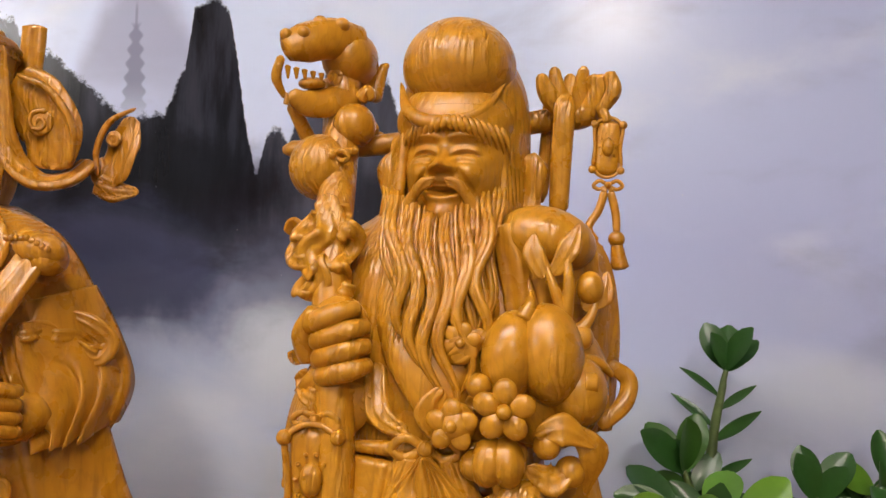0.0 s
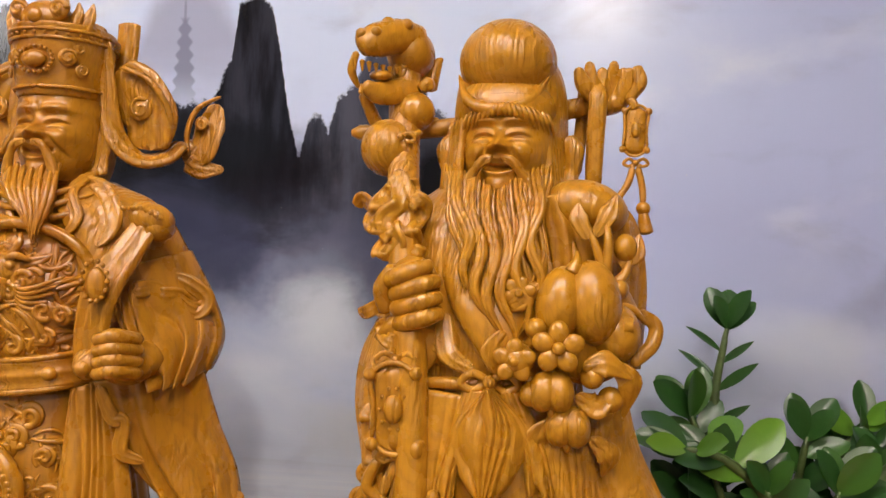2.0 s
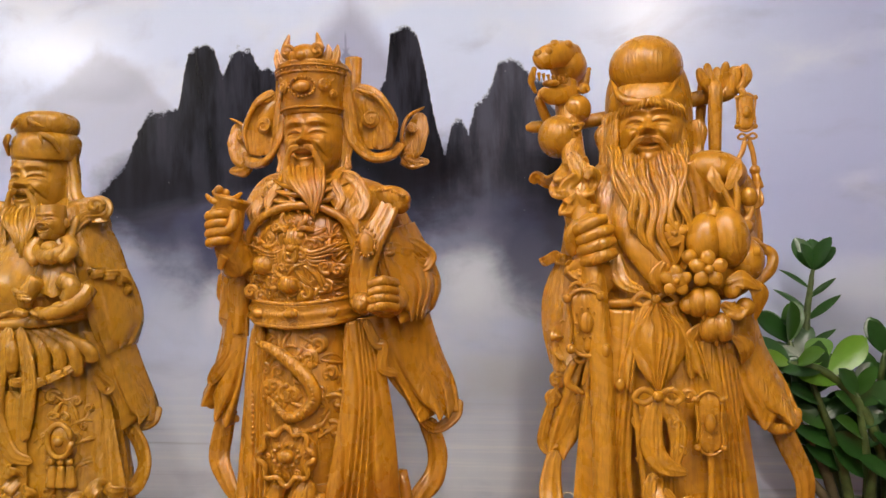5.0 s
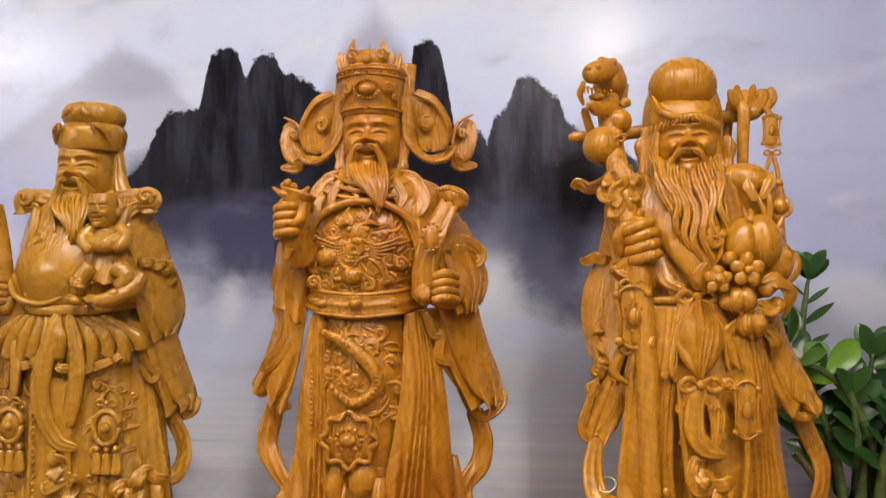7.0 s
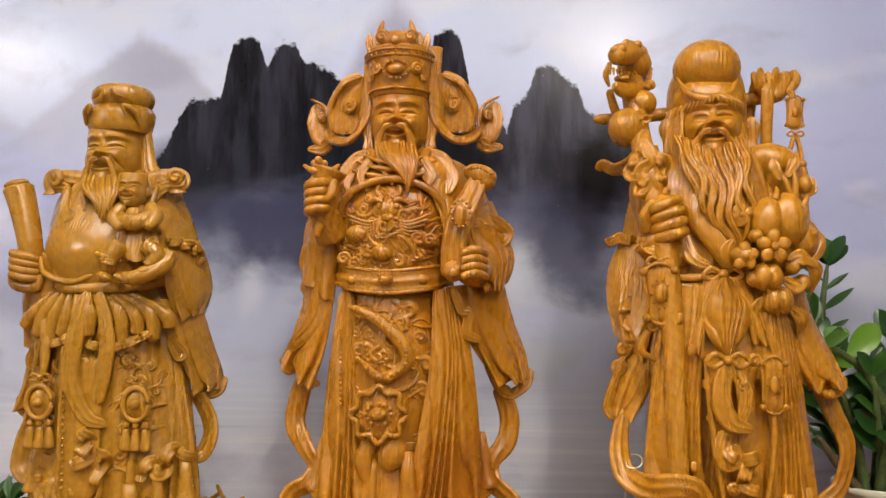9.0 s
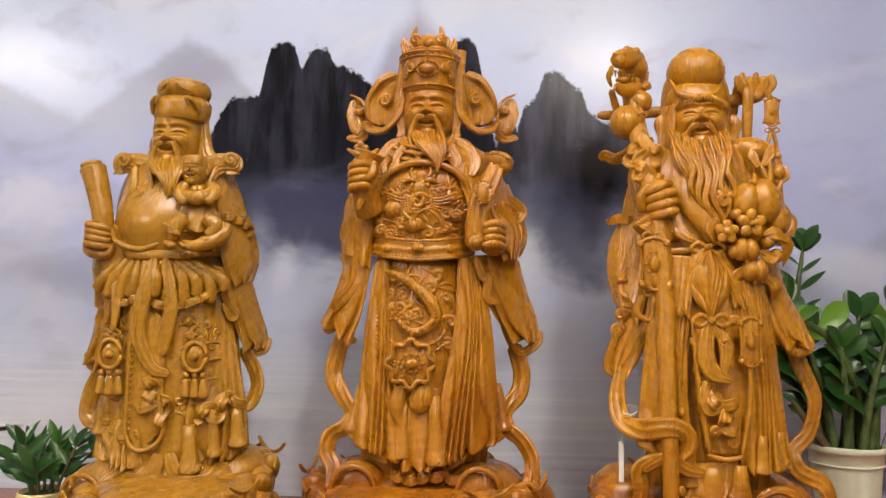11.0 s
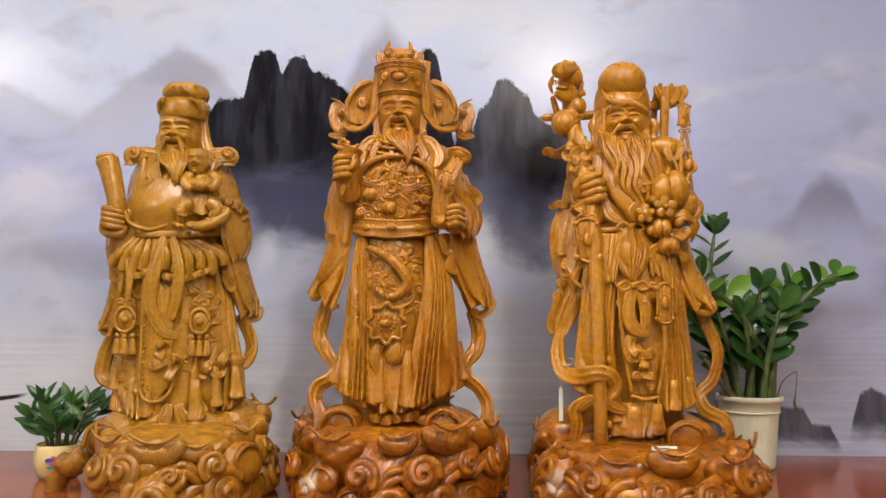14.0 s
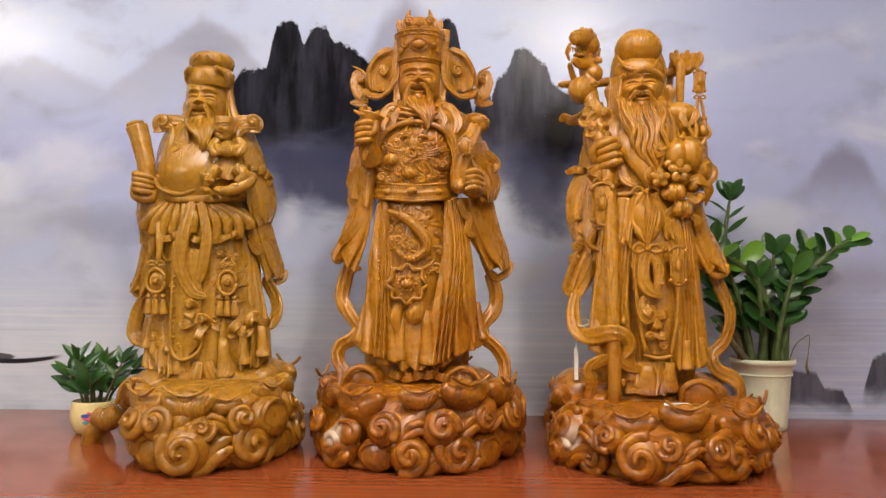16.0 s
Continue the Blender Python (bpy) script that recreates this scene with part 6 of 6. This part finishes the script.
def big_plant():
    rng = random.Random(8)
    plant = tagged(new("potted_plant"), "glossy green zz plant in a ribbed cream plastic pot", "potted plant", "plants on the table")
    plant.matrix_basis = pose(0.378, 1.035, TABLE_Z)
    rib = lambda a, z: 1 + (0.012 * (abs(math.sin(a * 11)) ** 0.35) if 0.012 < z < 0.128 else 0.012)
    pot = part("pot", lathe_bm([(0.050, 0.0), (0.053, 0.003), (0.0545, 0.012), (0.0548, 0.014), (0.064, 0.126), (0.0642, 0.129), (0.0665, 0.134), (0.068, 0.152), (0.0725, 0.154), (0.0745, 0.158), (0.0745, 0.164), (0.073, 0.167), (0.069, 0.167), (0.067, 0.160), (0.066, 0.150)], 132, rib), POT_WHITE, plant, smooth=True)
    part("rim_band", lathe_bm([(0.0665, 0.128), (0.0685, 0.1285), (0.0688, 0.1315), (0.067, 0.132)], 66), POT_WHITE, pot, smooth=True)
    part("soil", lathe_bm([(0.02, 0.146), (0.067, 0.147), (0.0665, 0.153), (0.02, 0.156)], 30), SOIL, plant)
    dark = [leaf_mesh("leaf", 0.066, 0.034, d, c, LEAF_DARK, 0.75) for d, c in ((0.12, 0.25), (0.22, 0.15), (0.05, 0.35))]
    light = [leaf_mesh("leaf", 0.066, 0.034, d, c, LEAF_LIGHT, 0.75) for d, c in ((0.10, 0.25), (0.18, 0.2))]
    slim = [leaf_mesh("leaf", 0.070, 0.016, d, 0.3, LEAF_DARK, 0.3) for d in (0.08, -0.04)]
    thick = [0.010, 0.009, 0.007, 0.004]
    # the tall stalk behind with its tuft
    grow(plant, rng, [(-0.02, 0.01, 0.15), (-0.06, 0.02, 0.30), (-0.075, 0.035, 0.44), (-0.06, 0.045, 0.545)], thick, 9, slim, 0.45, 0.95, 0)
    grow(plant, rng, [(-0.062, 0.045, 0.535), (-0.058, 0.046, 0.552)], [0.004, 0.003], 0, dark, 0.9, 0.85, 6)
    # the one that leans west
    grow(plant, rng, [(0.022, -0.02, 0.15), (0.016, -0.03, 0.25), (-0.02, -0.04, 0.34), (-0.075, -0.05, 0.395), (-0.13, -0.055, 0.41)], [0.0105, 0.0095, 0.008, 0.006, 0.004], 6, light + dark, 0.66, 1.15, 3)
    # the one that reaches east
    grow(plant, rng, [(0.045, -0.02, 0.15), (0.05, -0.03, 0.27), (0.085, -0.03, 0.35), (0.15, -0.03, 0.42), (0.205, -0.02, 0.45)], thick, 12, dark + light, 0.42, 0.95, 3)
    grow(plant, rng, [(0.05, 0.0, 0.15), (0.062, 0.0, 0.25), (0.085, 0.01, 0.33), (0.115, 0.02, 0.40)], [0.008, 0.007, 0.006, 0.003], 8, slim, 0.3, 1.0, 2)
    grow(plant, rng, [(0.03, 0.03, 0.15), (0.05, 0.05, 0.30), (0.09, 0.06, 0.38), (0.13, 0.06, 0.43)], thick, 10, dark + light[:1], 0.5, 0.9, 3)
    # shorter ones that fill the middle
    for x, y, lean, h, mat in ((-0.005, -0.03, -0.02, 0.36, STALK), (-0.03, -0.02, -0.06, 0.38, STALK), (0.005, 0.02, 0.03, 0.42, STALK), (-0.045, 0.0, -0.07, 0.33, STALK_BROWN), (0.012, -0.045, 0.04, 0.37, STALK), (-0.02, 0.03, -0.09, 0.44, STALK), (0.035, -0.005, 0.07, 0.38, STALK)):
        grow(plant, rng, [(x, y, 0.15), (x + lean * 0.3, y - 0.005, 0.15 + (h - 0.15) * 0.45), (x + lean, y - 0.015, h)], [0.0095, 0.008, 0.004], 8, dark, 0.42, 1.0, 4, mat)
    for x, lean in ((-0.04, -0.08), (-0.015, 0.01), (0.025, 0.02)):
        me = stalk_mesh([(x, -0.035, 0.15), (x + lean * 0.5, -0.04, 0.2), (x + lean, -0.045, 0.255)], [0.010, 0.008, 0.005])
        me.materials.append(STALK_BROWN if lean < 0 else STALK)
        new("stalk", me).parent = plant
    # a dry twig over the rim
    me = stalk_mesh([(0.05, -0.03, 0.155), (0.062, -0.04, 0.20), (0.085, -0.045, 0.222), (0.092, -0.05, 0.222), (0.086, -0.055, 0.18), (0.080, -0.06, 0.155), (0.086, -0.06, 0.135)], [0.0012, 0.0012, 0.001, 0.001, 0.001, 0.003, 0.004])
    me.materials.append(STALK_BROWN)
    new("dry_twig", me).parent = plant
    return plant


def small_plant():
    rng = random.Random(21)
    plant = tagged(new("potted_plant"), "small green leafy plant in a cream glazed ceramic pot", "potted plant", "plants on the table")
    plant.matrix_basis = pose(-1.166, 0.875, TABLE_Z, 0, 0, 12)
    facet = lambda a, z: 1 + 0.035 * (1 / max(math.cos((a % (math.pi / 4)) - math.pi / 8), 0.9) - 1.04) * 6
    pot = part("pot", lathe_bm([(0.030, 0.0), (0.036, 0.002), (0.043, 0.012), (0.049, 0.032), (0.0495, 0.045), (0.047, 0.066), (0.046, 0.070), (0.044, 0.072), (0.042, 0.070), (0.041, 0.060)], 64, facet), POT_YELLOW, plant, smooth=True)
    part("soil", lathe_bm([(0.01, 0.058), (0.041, 0.059), (0.04, 0.063), (0.01, 0.065)], 24), SOIL, plant)
    # a painted motif on the glaze
    for k, (dx, dz, w, h, col) in enumerate(((-0.006, 0.006, 0.013, 0.005, PAINT_BLUE), (0.008, 0.003, 0.010, 0.004, PAINT_PINK), (0.0, -0.003, 0.014, 0.004, PAINT_PINK), (-0.008, -0.008, 0.007, 0.004, PAINT_TEAL), (0.007, -0.009, 0.010, 0.004, PAINT_BLUE), (-0.001, 0.011, 0.008, 0.003, PAINT_PINK), (0.011, 0.009, 0.004, 0.004, PAINT_TEAL))):
        bm = bmesh.new()
        bmesh.ops.create_uvsphere(bm, u_segments=12, v_segments=6, radius=1)
        for v in bm.verts:
            v.co = Vector((v.co.x * w * (1 + 0.3 * math.sin(7 * v.co.x + k)), v.co.y * 0.0012, v.co.z * h))
        part("painted_mark", bm, col, pot).matrix_basis = pose(dx + 0.004, -0.0492, 0.038 + dz, 0, 8 * (k % 3), 5)
    blades = [leaf_mesh("leaf", 0.058, 0.021, d, c, LEAF_DARK, 0.2) for d, c in ((0.15, 0.3), (0.05, 0.2), (0.3, 0.3))]
    for k in range(9):
        a = k * 2.4
        r = 0.012 + 0.017 * (k % 3) / 2
        x, y = r * math.cos(a), r * math.sin(a)
        h = 0.115 + 0.055 * ((k * 5) % 9) / 9
        grow(plant, rng, [(x, y, 0.06), (x * 1.4, y * 1.4, 0.09), (x * (2.1 + 0.1 * k % 1), y * 2.1, h)], [0.0035, 0.003, 0.002], 4, blades, 0.5, 0.95, 3, STALK_BROWN if k % 2 else STALK, 0.8)
    return plant


PAINT_BLUE = plain("blue_glaze_paint", (0.03, 0.09, 0.32), 0.25)
PAINT_PINK = plain("pink_glaze_paint", (0.65, 0.10, 0.18), 0.25)
PAINT_TEAL = plain("teal_glaze_paint", (0.05, 0.35, 0.36), 0.25)
big_plant()
small_plant()


# ---- paper tags ----
def hung_tag():
    tag = tagged(new("price_tag"), "narrow white paper tag hung on a string loop", "tag")
    tag.matrix_basis = pose(-0.108, 0.735, TABLE_Z + 0.262)
    ring = [(0.012 * math.cos(a) + 0.010, 0.020 * math.sin(a) - 0.004, 0.006 * math.sin(a + 0.6)) for a in np.linspace(0, 2 * math.pi, 14)]
    me = stalk_mesh(ring, [0.0013, 0.0013])
    me.materials.append(STRING)
    new("string_loop", me).parent = tag
    me = stalk_mesh([(-0.001, -0.010, 0.0), (-0.004, -0.014, -0.03), (-0.004, -0.012, -0.055)], [0.0008, 0.0008])
    me.materials.append(STRING)
    new("string", me).parent = tag
    part("paper", box_bm(-0.009, -0.001, -0.0125, -0.0115, -0.115, -0.05, 0.0003), PAPER, tag)


def label_strip(x, y, z, length, tall, turn, bars):
    strip = tagged(new("paper_label"), "small white paper label lying on the carved foot", "label", "paper labels")
    strip.matrix_basis = pose(x, y, z, -18, 0, turn)
    part("paper", box_bm(-length / 2, length / 2, -0.001, 0.001, 0.0, tall, 0.0003), PAPER, strip)
    for k in range(bars):
        part("printed_bar", box_bm(-length * 0.3 + k * length * 0.09, -length * 0.3 + k * length * 0.09 + 0.003, -0.0016, -0.0011, 0.003, 0.006), INK, strip)


hung_tag()
label_strip(0.055, 0.60, TABLE_Z + 0.112, 0.046, 0.009, 4, 6)
label_strip(-0.445, 0.60, TABLE_Z + 0.135, 0.055, 0.003, 0, 0)
